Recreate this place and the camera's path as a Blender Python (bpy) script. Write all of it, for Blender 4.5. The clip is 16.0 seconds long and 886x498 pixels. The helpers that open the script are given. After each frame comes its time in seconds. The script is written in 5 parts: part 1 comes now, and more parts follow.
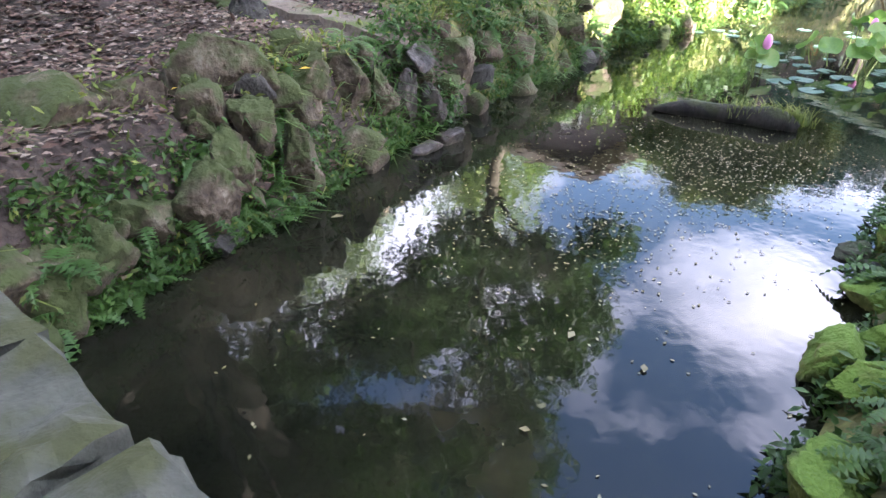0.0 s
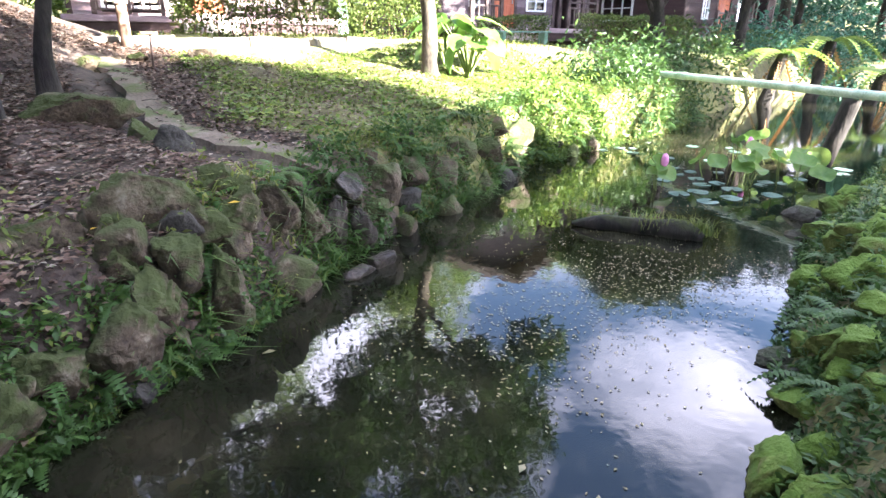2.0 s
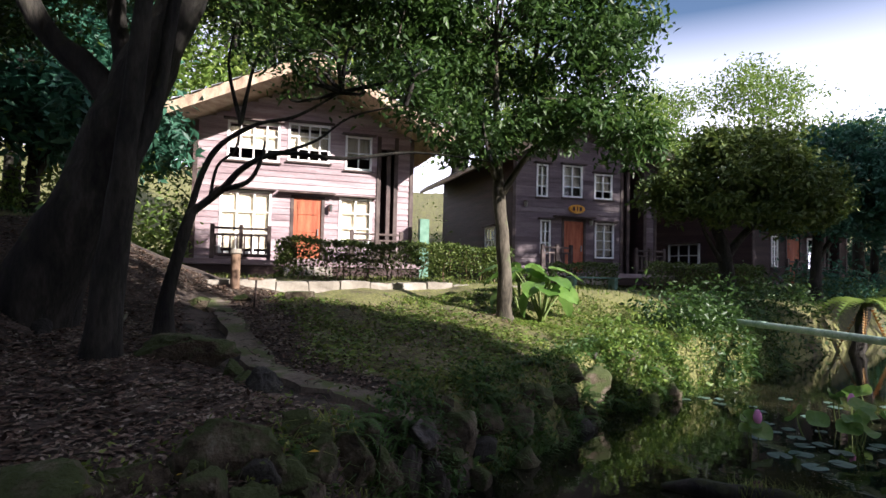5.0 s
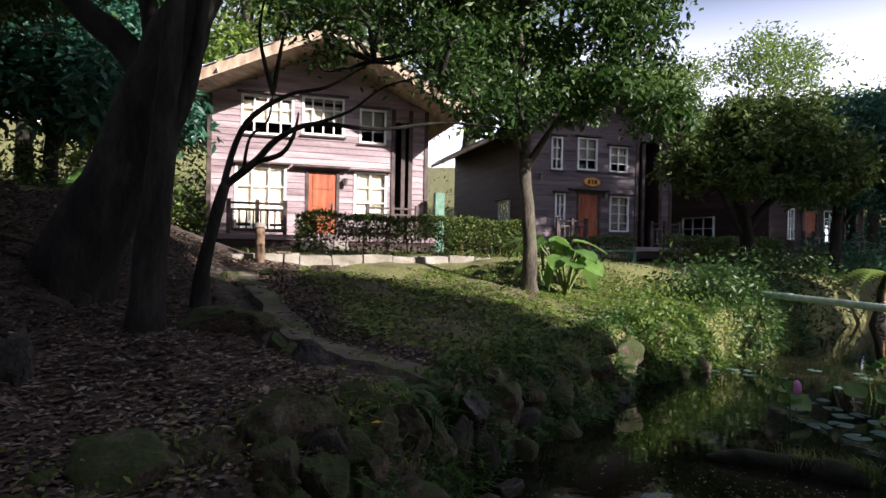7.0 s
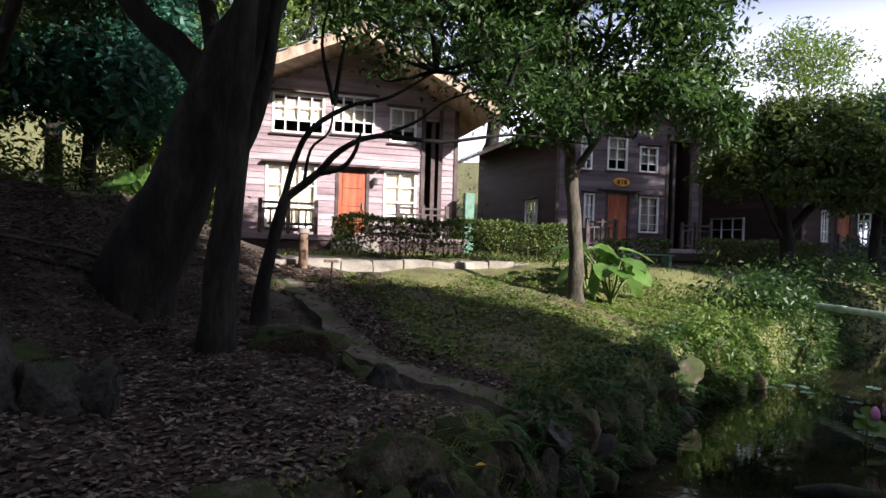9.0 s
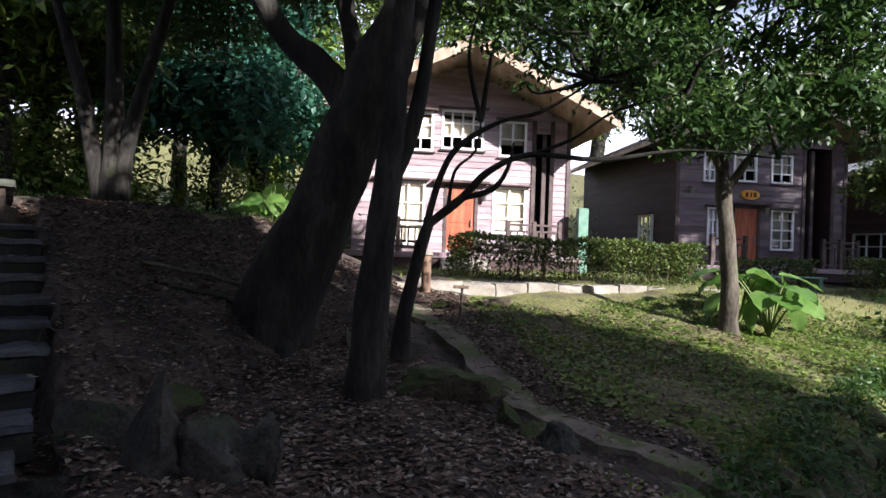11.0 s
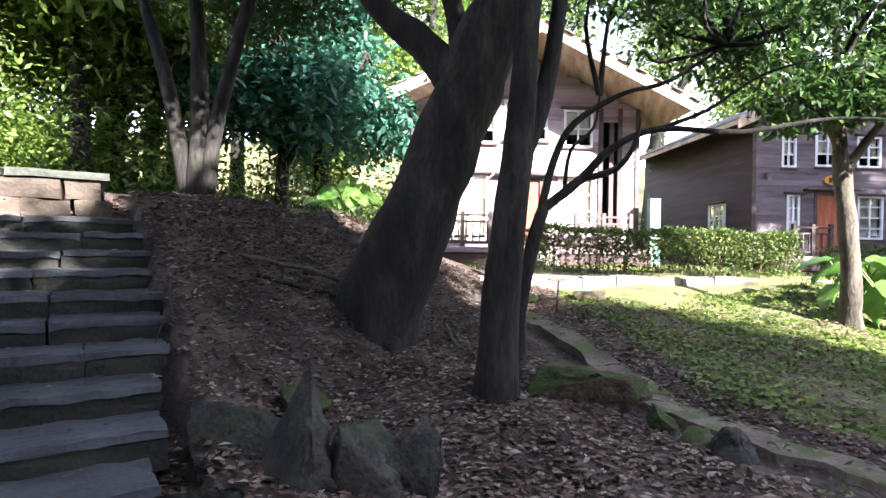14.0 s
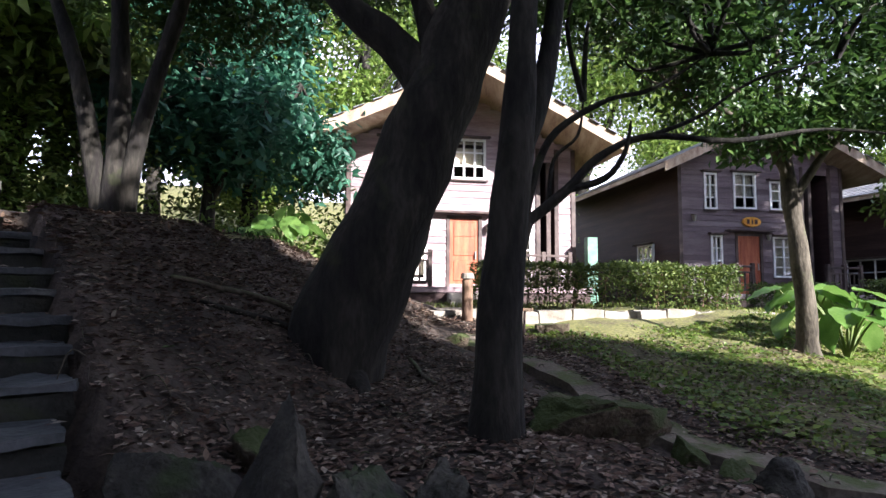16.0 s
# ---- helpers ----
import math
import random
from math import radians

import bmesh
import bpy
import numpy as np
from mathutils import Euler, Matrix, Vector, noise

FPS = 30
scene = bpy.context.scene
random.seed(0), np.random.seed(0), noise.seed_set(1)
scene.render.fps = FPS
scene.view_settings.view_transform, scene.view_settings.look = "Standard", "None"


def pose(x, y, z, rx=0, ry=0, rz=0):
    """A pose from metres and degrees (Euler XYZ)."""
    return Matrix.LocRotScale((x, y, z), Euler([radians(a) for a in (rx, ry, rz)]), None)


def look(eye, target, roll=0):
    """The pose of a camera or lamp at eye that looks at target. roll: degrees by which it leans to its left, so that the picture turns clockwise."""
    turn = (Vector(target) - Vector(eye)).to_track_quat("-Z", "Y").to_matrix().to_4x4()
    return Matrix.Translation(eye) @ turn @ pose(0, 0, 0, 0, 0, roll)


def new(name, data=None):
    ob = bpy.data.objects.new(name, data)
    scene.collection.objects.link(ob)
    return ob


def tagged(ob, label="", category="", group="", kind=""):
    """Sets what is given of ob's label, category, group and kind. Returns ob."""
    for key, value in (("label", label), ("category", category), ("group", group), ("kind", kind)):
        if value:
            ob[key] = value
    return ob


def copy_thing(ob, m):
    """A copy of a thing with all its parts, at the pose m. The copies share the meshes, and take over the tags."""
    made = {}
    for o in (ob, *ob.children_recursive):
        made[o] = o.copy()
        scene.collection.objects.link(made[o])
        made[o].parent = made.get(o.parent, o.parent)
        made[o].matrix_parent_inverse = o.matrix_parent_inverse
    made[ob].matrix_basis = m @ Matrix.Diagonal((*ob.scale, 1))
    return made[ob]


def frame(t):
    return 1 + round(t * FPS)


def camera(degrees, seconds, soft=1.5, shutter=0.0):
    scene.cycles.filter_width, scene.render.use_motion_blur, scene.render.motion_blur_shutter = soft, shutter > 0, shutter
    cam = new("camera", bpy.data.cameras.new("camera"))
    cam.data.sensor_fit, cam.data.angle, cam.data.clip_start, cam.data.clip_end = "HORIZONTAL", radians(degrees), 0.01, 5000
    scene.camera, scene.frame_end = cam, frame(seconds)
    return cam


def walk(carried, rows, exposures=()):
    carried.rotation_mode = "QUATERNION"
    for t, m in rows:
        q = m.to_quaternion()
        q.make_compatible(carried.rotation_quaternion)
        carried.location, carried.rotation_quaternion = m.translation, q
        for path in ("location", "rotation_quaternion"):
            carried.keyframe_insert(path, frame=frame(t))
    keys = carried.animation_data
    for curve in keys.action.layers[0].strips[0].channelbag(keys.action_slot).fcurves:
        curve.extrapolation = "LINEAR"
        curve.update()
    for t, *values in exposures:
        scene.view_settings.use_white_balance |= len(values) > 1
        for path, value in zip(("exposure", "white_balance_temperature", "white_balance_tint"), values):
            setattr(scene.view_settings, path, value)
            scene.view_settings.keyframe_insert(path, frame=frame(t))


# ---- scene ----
cam = camera(75.3, 16.0)
PATH = [
    (0, (-0.088, 0.095, 1.588), (-0.114, 1.81, 0.56), 0.2),
    (0.5, (-0.118, 0.145, 1.61), (-0.107, 1.897, 0.646), 0.4),
    (1, (-0.106, 0.181, 1.631), (-0.024, 1.98, 0.761), 0.5),
    (1.5, (-0.126, 0.174, 1.668), (0.032, 2.008, 0.884), 0.6),
    (2, (-0.133, 0.162, 1.688), (0.093, 2.023, 0.993), 0.6),
    (2.5, (-0.155, 0.171, 1.693), (0.096, 2.065, 1.102), 0.7),
    (3, (-0.179, 0.178, 1.715), (0.023, 2.114, 1.254), 1.4),
    (3.5, (-0.201, 0.167, 1.761), (-0.074, 2.141, 1.462), 1.8),
    (4, (-0.205, 0.138, 1.807), (-0.151, 2.134, 1.696), 1.8),
    (4.5, (-0.203, 0.109, 1.835), (-0.191, 2.108, 1.879), 1.5),
    (4.7, (-0.195, 0.096, 1.837), (-0.199, 2.094, 1.925), 1.5),
    (7, (-0.556, 0.159, 1.797), (-0.585, 2.159, 1.795), 1.1),
    (7.5, (-0.632, 0.2, 1.873), (-0.632, 2.2, 1.85), 1.1),
    (8, (-0.751, 0.176, 1.884), (-0.744, 2.176, 1.857), 0.7),
    (10.3, (-1.652, 0.672, 2.221), (-1.929, 2.653, 2.198), 2.6),
    (10.5, (-1.714, 0.739, 2.22), (-2.022, 2.715, 2.208), 2.3),
    (11, (-1.835, 0.864, 2.193), (-2.215, 2.828, 2.197), 2.0),
    (11.5, (-1.939, 0.862, 2.19), (-2.419, 2.804, 2.201), 2.2),
    (12, (-2.073, 0.841, 2.185), (-2.65, 2.756, 2.195), 2.3),
    (12.5, (-2.149, 0.886, 2.156), (-2.766, 2.789, 2.148), 1.6),
    (13, (-2.236, 0.955, 2.156), (-2.847, 2.859, 2.119), 1.3),
    (13.5, (-2.442, 1.034, 2.118), (-3.036, 2.943, 2.095), 0.7),
    (14, (-2.587, 1.154, 2.079), (-3.109, 3.085, 2.074), 1.0),
    (14.5, (-2.71, 1.336, 2.021), (-3.174, 3.281, 2.066), 1.1),
    (15, (-2.898, 1.448, 1.921), (-3.324, 3.399, 2.031), 1.0),
    (15.5, (-3.064, 1.577, 1.876), (-3.41, 3.543, 2.013), 1.3),
    (16, (-3.144, 1.729, 1.831), (-3.407, 3.704, 1.998), 0.4),
]
EXPOSURES = [(t, e, 5850 if t < 10 else 5600, 16) for t, e in (
    (0, 4.7), (1.0, 4.65), (2.5, 4.3), (3.5, 3.95), (4.0, 2.85), (4.7, 1.65), (7.0, 1.28), (8.2, 1.28),
    (10.3, 1.5), (12.0, 1.8), (13.0, 2.55), (14.0, 3.25), (14.5, 3.25), (15.2, 2.75), (16.0, 2.15))]
walk(cam, [(t, look(eye, target, roll)) for t, eye, target, roll in PATH], EXPOSURES)

# ---- light ----
SUN_FROM = Vector((0.80, -0.60, 0.52)).normalized()
world = bpy.data.worlds.new("sky")
scene.world = world
world.use_nodes = True
wn, wl = world.node_tree.nodes, world.node_tree.links
bg = wn["Background"]
sky = wn.new("ShaderNodeTexSky")
sky.sky_type, sky.sun_disc = "NISHITA", False
sky.sun_elevation = math.asin(SUN_FROM.z)
sky.sun_rotation = math.atan2(SUN_FROM.x, SUN_FROM.y)
cl_co = wn.new("ShaderNodeTexCoord")
cl_n = wn.new("ShaderNodeTexNoise")
cl_n.inputs["Scale"].default_value, cl_n.inputs["Detail"].default_value = 2.0, 6
cl_r = wn.new("ShaderNodeValToRGB")
cl_r.color_ramp.elements[0].position, cl_r.color_ramp.elements[1].position = 0.47, 0.70
cl_m = wn.new("ShaderNodeMixRGB")
cl_m.inputs[2].default_value = (18.0, 17.0, 18.8, 1)
cl_p = wn.new("ShaderNodeMapping")
cl_p.inputs["Location"].default_value, cl_p.inputs["Scale"].default_value = (0.55, 1.3, 0.2), (1, 1, 1.8)
wl.new(cl_co.outputs["Generated"], cl_p.inputs[0])
wl.new(cl_p.outputs[0], cl_n.inputs["Vector"])
wl.new(cl_n.outputs["Fac"], cl_r.inputs[0])
# haze whitens the sky towards the horizon
cl_s, cl_h, cl_a = wn.new("ShaderNodeSeparateXYZ"), wn.new("ShaderNodeMapRange"), wn.new("ShaderNodeMath")
cl_h.inputs[1].default_value, cl_h.inputs[2].default_value = 0.40, 0.20
cl_a.operation = "MAXIMUM"
wl.new(cl_co.outputs["Generated"], cl_s.inputs[0])
wl.new(cl_s.outputs[2], cl_h.inputs[0])
wl.new(cl_h.outputs[0], cl_a.inputs[0]), wl.new(cl_r.outputs[0], cl_a.inputs[1])
wl.new(cl_a.outputs[0], cl_m.inputs[0])
wl.new(sky.outputs[0], cl_m.inputs[1])
wl.new(cl_m.outputs[0], bg.inputs[0])
bg.inputs[1].default_value = 0.05
sun_data = bpy.data.lights.new("sun", "SUN")
sun_data.energy, sun_data.angle, sun_data.color = 5.0, radians(0.6), (1.0, 0.90, 0.76)
sun = new("sun", sun_data)
sun.matrix_world = look(SUN_FROM * 60, (0, 0, 0))

# ---- materials ----
def mat(name, colours, scale=4.0, rough=0.8, bump=0.3, fine=40.0, metal=0.0, island=0.0, obj_random=0.0, stretch=(1, 1, 1),
        moss=None, transl=0.0, spec=0.4):
    """Procedural surface: noise between colours at two scales, grain bump, optional moss on upward faces."""
    m = bpy.data.materials.new(name)
    m.use_nodes = True
    n, l = m.node_tree.nodes, m.node_tree.links
    b = n["Principled BSDF"]
    b.inputs["Roughness"].default_value, b.inputs["Metallic"].default_value = rough, metal
    b.inputs["Specular IOR Level"].default_value = spec
    co, mp = n.new("ShaderNodeTexCoord"), n.new("ShaderNodeMapping")
    geo = n.new("ShaderNodeNewGeometry")
    l.new(geo.outputs["Position"], mp.inputs[0])
    mp.inputs["Scale"].default_value = stretch
    n1, n2 = n.new("ShaderNodeTexNoise"), n.new("ShaderNodeTexNoise")
    n1.inputs["Scale"].default_value, n1.inputs["Detail"].default_value = scale, 6
    n2.inputs["Scale"].default_value, n2.inputs["Detail"].default_value = fine, 5
    l.new(mp.outputs[0], n1.inputs["Vector"]), l.new(mp.outputs[0], n2.inputs["Vector"])
    ad = n.new("ShaderNodeMath")
    ad.operation = "MULTIPLY_ADD"
    l.new(n2.outputs[0], ad.inputs[0])
    ad.inputs[1].default_value = 0.5
    l.new(n1.outputs[0], ad.inputs[2])
    src = ad.outputs[0]
    for amount, socket in ((island, geo.outputs["Random Per Island"]), (obj_random, None)):
        if amount:
            if socket is None:
                socket = n.new("ShaderNodeObjectInfo").outputs["Random"]
            a2 = n.new("ShaderNodeMath")
            a2.operation = "MULTIPLY_ADD"
            a2.inputs[1].default_value = amount
            l.new(socket, a2.inputs[0]), l.new(src, a2.inputs[2])
            src = a2.outputs[0]
    total = 0.5 + 0.25 + (island + obj_random) / 2
    r = n.new("ShaderNodeValToRGB")
    while len(r.color_ramp.elements) < len(colours):
        r.color_ramp.elements.new(0.5)
    spread = 0.2 + (island + obj_random) * 0.42
    mid = n.new("ShaderNodeMapRange")
    mid.inputs[1].default_value, mid.inputs[2].default_value = total - spread, total + spread
    l.new(src, mid.inputs[0])
    l.new(mid.outputs[0], r.inputs[0])
    for i, c in enumerate(colours):
        e = r.color_ramp.elements[i]
        e.position, e.color = i / max(1, len(colours) - 1), (*c, 1)
    col = r.outputs[0]
    if moss:
        sep = n.new("ShaderNodeSeparateXYZ")
        l.new(geo.outputs["Normal"], sep.inputs[0])
        n3 = n.new("ShaderNodeTexNoise")
        n3.inputs["Scale"].default_value, n3.inputs["Detail"].default_value = 3.5, 5
        l.new(geo.outputs["Position"], n3.inputs["Vector"])
        m3 = n.new("ShaderNodeMath")
        m3.operation = "MULTIPLY_ADD"
        l.new(sep.outputs[2], m3.inputs[0])
        m3.inputs[1].default_value = 0.22
        l.new(n3.outputs[0], m3.inputs[2])
        rr = n.new("ShaderNodeMapRange")
        rr.inputs[1].default_value, rr.inputs[2].default_value = moss[1], moss[1] + 0.14
        l.new(m3.outputs[0], rr.inputs[0])
        mx = n.new("ShaderNodeMixRGB")
        l.new(rr.outputs[0], mx.inputs[0]), l.new(col, mx.inputs[1])
        mx.inputs[2].default_value = (*moss[0], 1)
        col = mx.outputs[0]
    l.new(col, b.inputs["Base Color"])
    if bump:
        bp = n.new("ShaderNodeBump")
        bp.inputs["Strength"].default_value, bp.inputs["Distance"].default_value = bump, 0.03
        l.new(ad.outputs[0], bp.inputs["Height"])
        l.new(bp.outputs[0], b.inputs["Normal"])
    if transl:
        tr, mix = n.new("ShaderNodeBsdfTranslucent"), n.new("ShaderNodeMixShader")
        l.new(col, tr.inputs[0])
        mix.inputs[0].default_value = transl
        l.new(b.outputs[0], mix.inputs[1]), l.new(tr.outputs[0], mix.inputs[2])
        l.new(mix.outputs[0], n["Material Output"].inputs[0])
    return m


M_ROCK = mat("mossy_rock", [(0.020, 0.014, 0.008), (0.058, 0.042, 0.026), (0.095, 0.074, 0.048), (0.18, 0.155, 0.115)], 5.5, 0.9, 1.0, 42, moss=((0.042, 0.055, 0.013), 0.50))
M_WETROCK = mat("wet_rock", [(0.016, 0.012, 0.009), (0.045, 0.035, 0.027), (0.10, 0.08, 0.062)], 5, 0.5, 0.9, 30)
M_DARKROCK = mat("dark_rock", [(0.013, 0.012, 0.009), (0.036, 0.033, 0.026), (0.078, 0.071, 0.056)], 4, 0.8, 1.0, 40, moss=((0.03, 0.042, 0.014), 0.68))
M_MOSSROCK = mat("moss_cushion", [(0.035, 0.049, 0.008), (0.077, 0.098, 0.017), (0.140, 0.147, 0.042)], 5, 0.95, 1.0, 60, moss=((0.09, 0.15, 0.02), 0.5))
M_SLAB = mat("grey_stone", [(0.035, 0.039, 0.030), (0.067, 0.070, 0.053), (0.105, 0.109, 0.083)], 3, 0.85, 0.9, 24, obj_random=0.3, moss=((0.05, 0.055, 0.02), 0.66))
# One stone, two colours: skylight painted into the treads, shade into the risers.
M_STEP = mat("skylit_step_stone", [(0.028, 0.030, 0.033), (0.062, 0.066, 0.070), (0.11, 0.112, 0.115)], 3, 0.7, 0.6, 35, obj_random=0.3)
M_RISER = mat("shaded_riser_stone", [(0.008, 0.009, 0.007), (0.020, 0.020, 0.016), (0.040, 0.038, 0.030)], 4, 0.85, 0.8, 35, obj_random=0.3, moss=((0.025, 0.03, 0.012), 0.55))
M_PAVE = mat("paving_stone", [(0.158, 0.137, 0.108), (0.259, 0.230, 0.187), (0.346, 0.317, 0.274)], 3, 0.85, 0.5, 35, obj_random=0.3)
M_BARK = mat("bark", [(0.007, 0.005, 0.005), (0.019, 0.017, 0.013), (0.044, 0.038, 0.030)], 6, 0.95, 1.0, 30, stretch=(1, 1, 0.3), moss=((0.032, 0.038, 0.014), 0.64))
M_PALEBARK = mat("pale_bark", [(0.035, 0.029, 0.020), (0.078, 0.066, 0.047), (0.14, 0.12, 0.09)], 5, 0.9, 0.8, 30, stretch=(1, 1, 0.4), moss=((0.09, 0.10, 0.05), 0.62))
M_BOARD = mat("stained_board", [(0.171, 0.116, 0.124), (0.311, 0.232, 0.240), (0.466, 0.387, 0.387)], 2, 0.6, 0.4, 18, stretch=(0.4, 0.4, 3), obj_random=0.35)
# Same paint as M_BOARD, darkened: the second cottage's tree shade put into its colour.
M_BOARDHALFSHADE = mat("shaded_purple_brown_board", [(0.055, 0.036, 0.040), (0.115, 0.08, 0.088), (0.20, 0.155, 0.16)], 2, 0.55, 0.4, 18, stretch=(0.4, 0.4, 3), obj_random=0.45)
# Darker still, with the shade of side walls, recesses and far cottage painted in.
M_BOARDSHADE = mat("shaded_side_board", [(0.020, 0.010, 0.010), (0.040, 0.020, 0.018), (0.068, 0.040, 0.036)], 2, 0.65, 0.4, 18, stretch=(0.4, 0.4, 3), obj_random=0.3)
M_TRIM = mat("dark_wood_trim", [(0.03, 0.02, 0.018), (0.065, 0.042, 0.036), (0.11, 0.08, 0.07)], 3, 0.6, 0.3, 30)
M_SOFFIT = mat("timber_soffit", [(0.22, 0.15, 0.10), (0.34, 0.25, 0.17), (0.45, 0.36, 0.26)], 2, 0.7, 0.3, 20, stretch=(3, 0.5, 1))
M_ROOF = mat("grey_shingle", [(0.16, 0.16, 0.17), (0.27, 0.27, 0.28), (0.40, 0.40, 0.40)], 3, 0.8, 0.6, 30, island=0.4)
M_DOOR = mat("red_wood_door", [(0.25, 0.06, 0.025), (0.36, 0.095, 0.04), (0.45, 0.14, 0.06)], 3, 0.5, 0.2, 25, stretch=(3, 3, 0.5))
M_WHITE = mat("white_paint", [(0.68, 0.67, 0.64), (0.78, 0.77, 0.74), (0.84, 0.83, 0.80)], 4, 0.5, 0.1)
M_CURTAIN = mat("cream_curtain", [(0.50, 0.45, 0.34), (0.64, 0.58, 0.45), (0.74, 0.69, 0.56)], 3, 0.9, 0.4, 12, stretch=(6, 6, 0.2))
M_SIGN = mat("orange_sign", [(0.55, 0.22, 0.02), (0.68, 0.30, 0.03), (0.75, 0.38, 0.06)], 5, 0.5, 0.2)
M_INK = mat("dark_lettering", [(0.05, 0.02, 0.015), (0.07, 0.03, 0.02)], 5, 0.6, 0)
M_POST = mat("weathered_post", [(0.10, 0.06, 0.04), (0.19, 0.12, 0.075), (0.29, 0.21, 0.14)], 6, 0.85, 0.6, 40, stretch=(1, 1, 0.3))
M_GREENPAINT = mat("green_paint", [(0.070, 0.154, 0.105), (0.112, 0.224, 0.154), (0.168, 0.280, 0.210)], 4, 0.45, 0.2)
M_PIPE = mat("pale_bamboo_pipe", [(0.20, 0.29, 0.20), (0.34, 0.45, 0.35), (0.50, 0.58, 0.48)], 5, 0.4, 0.2)
M_LITTER = mat("fallen_leaf", [(0.022, 0.013, 0.010), (0.085, 0.048, 0.032), (0.17, 0.115, 0.08), (0.36, 0.31, 0.25)], 5, 0.75, 0.2, island=0.9)
M_FLOAT = mat("floating_leaf", [(0.096, 0.072, 0.030), (0.192, 0.162, 0.078), (0.300, 0.276, 0.180)], 5, 0.6, 0.2, island=0.9)
M_YELLOW = mat("yellow_leaf", [(0.5, 0.30, 0.02), (0.65, 0.42, 0.03)], 8, 0.6, 0.1)
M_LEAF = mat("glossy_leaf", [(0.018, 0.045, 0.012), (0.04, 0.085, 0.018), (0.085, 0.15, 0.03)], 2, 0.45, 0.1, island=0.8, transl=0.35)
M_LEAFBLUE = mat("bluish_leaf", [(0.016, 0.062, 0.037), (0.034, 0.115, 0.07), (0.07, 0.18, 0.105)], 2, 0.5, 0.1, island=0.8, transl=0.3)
# Far woods use this too, with their sunlight put into the paler colour.
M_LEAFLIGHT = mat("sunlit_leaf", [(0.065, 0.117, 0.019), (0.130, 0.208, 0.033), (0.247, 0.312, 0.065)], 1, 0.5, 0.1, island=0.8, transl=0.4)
M_HEDGE = mat("hedge_leaf", [(0.035, 0.06, 0.012), (0.075, 0.115, 0.02), (0.16, 0.19, 0.045)], 2, 0.55, 0.1, island=0.8, transl=0.3)
M_FERN = mat("fern_leaf", [(0.020, 0.050, 0.010), (0.048, 0.105, 0.020), (0.10, 0.18, 0.038)], 3, 0.5, 0.1, island=0.5, obj_random=0.4, transl=0.35)
M_GRASS = mat("grass_blade", [(0.050, 0.078, 0.014), (0.125, 0.17, 0.03), (0.26, 0.28, 0.065)], 1.5, 0.6, 0.1, island=0.6, transl=0.35)
M_BIGLEAF = mat("taro_leaf", [(0.072, 0.158, 0.029), (0.122, 0.230, 0.043), (0.187, 0.302, 0.072)], 4, 0.4, 0.2, obj_random=0.4, transl=0.4)
M_LOTUS = mat("lotus_leaf", [(0.08, 0.17, 0.03), (0.125, 0.23, 0.045), (0.20, 0.27, 0.065)], 5, 0.45, 0.2, obj_random=0.5, transl=0.4)
M_PAD = mat("lily_pad", [(0.09, 0.17, 0.13), (0.15, 0.25, 0.20), (0.23, 0.33, 0.28)], 5, 0.4, 0.2, obj_random=0.4)
M_STALK = mat("green_stalk", [(0.09, 0.13, 0.03), (0.15, 0.20, 0.05)], 6, 0.6, 0.2)
M_PINK = mat("pink_petal", [(0.60, 0.18, 0.42), (0.75, 0.32, 0.56)], 6, 0.6, 0.1)
M_STRAW = mat("dead_frond", [(0.25, 0.13, 0.05), (0.42, 0.25, 0.10), (0.55, 0.36, 0.16)], 4, 0.8, 0.3, island=0.6)
M_METAL = mat("dull_metal", [(0.25, 0.25, 0.25), (0.4, 0.4, 0.4)], 10, 0.4, 0.1, metal=1.0)
M_CEMENT = mat("worn_cement", [(0.085, 0.066, 0.048), (0.155, 0.125, 0.095), (0.23, 0.19, 0.15)], 3, 0.9, 0.6, 35, moss=((0.08, 0.10, 0.03), 0.66))
M_WALLSTONE = mat("brown_wall_stone", [(0.045, 0.034, 0.025), (0.10, 0.078, 0.058), (0.17, 0.14, 0.11)], 4, 0.9, 0.8, 35, obj_random=0.4)
M_GLASS = bpy.data.materials.new("window_glass")
M_GLASS.use_nodes = True
_g = M_GLASS.node_tree.nodes["Principled BSDF"]
_g.inputs["Roughness"].default_value, _g.inputs["Transmission Weight"].default_value, _g.inputs["IOR"].default_value = 0.02, 1.0, 1.3


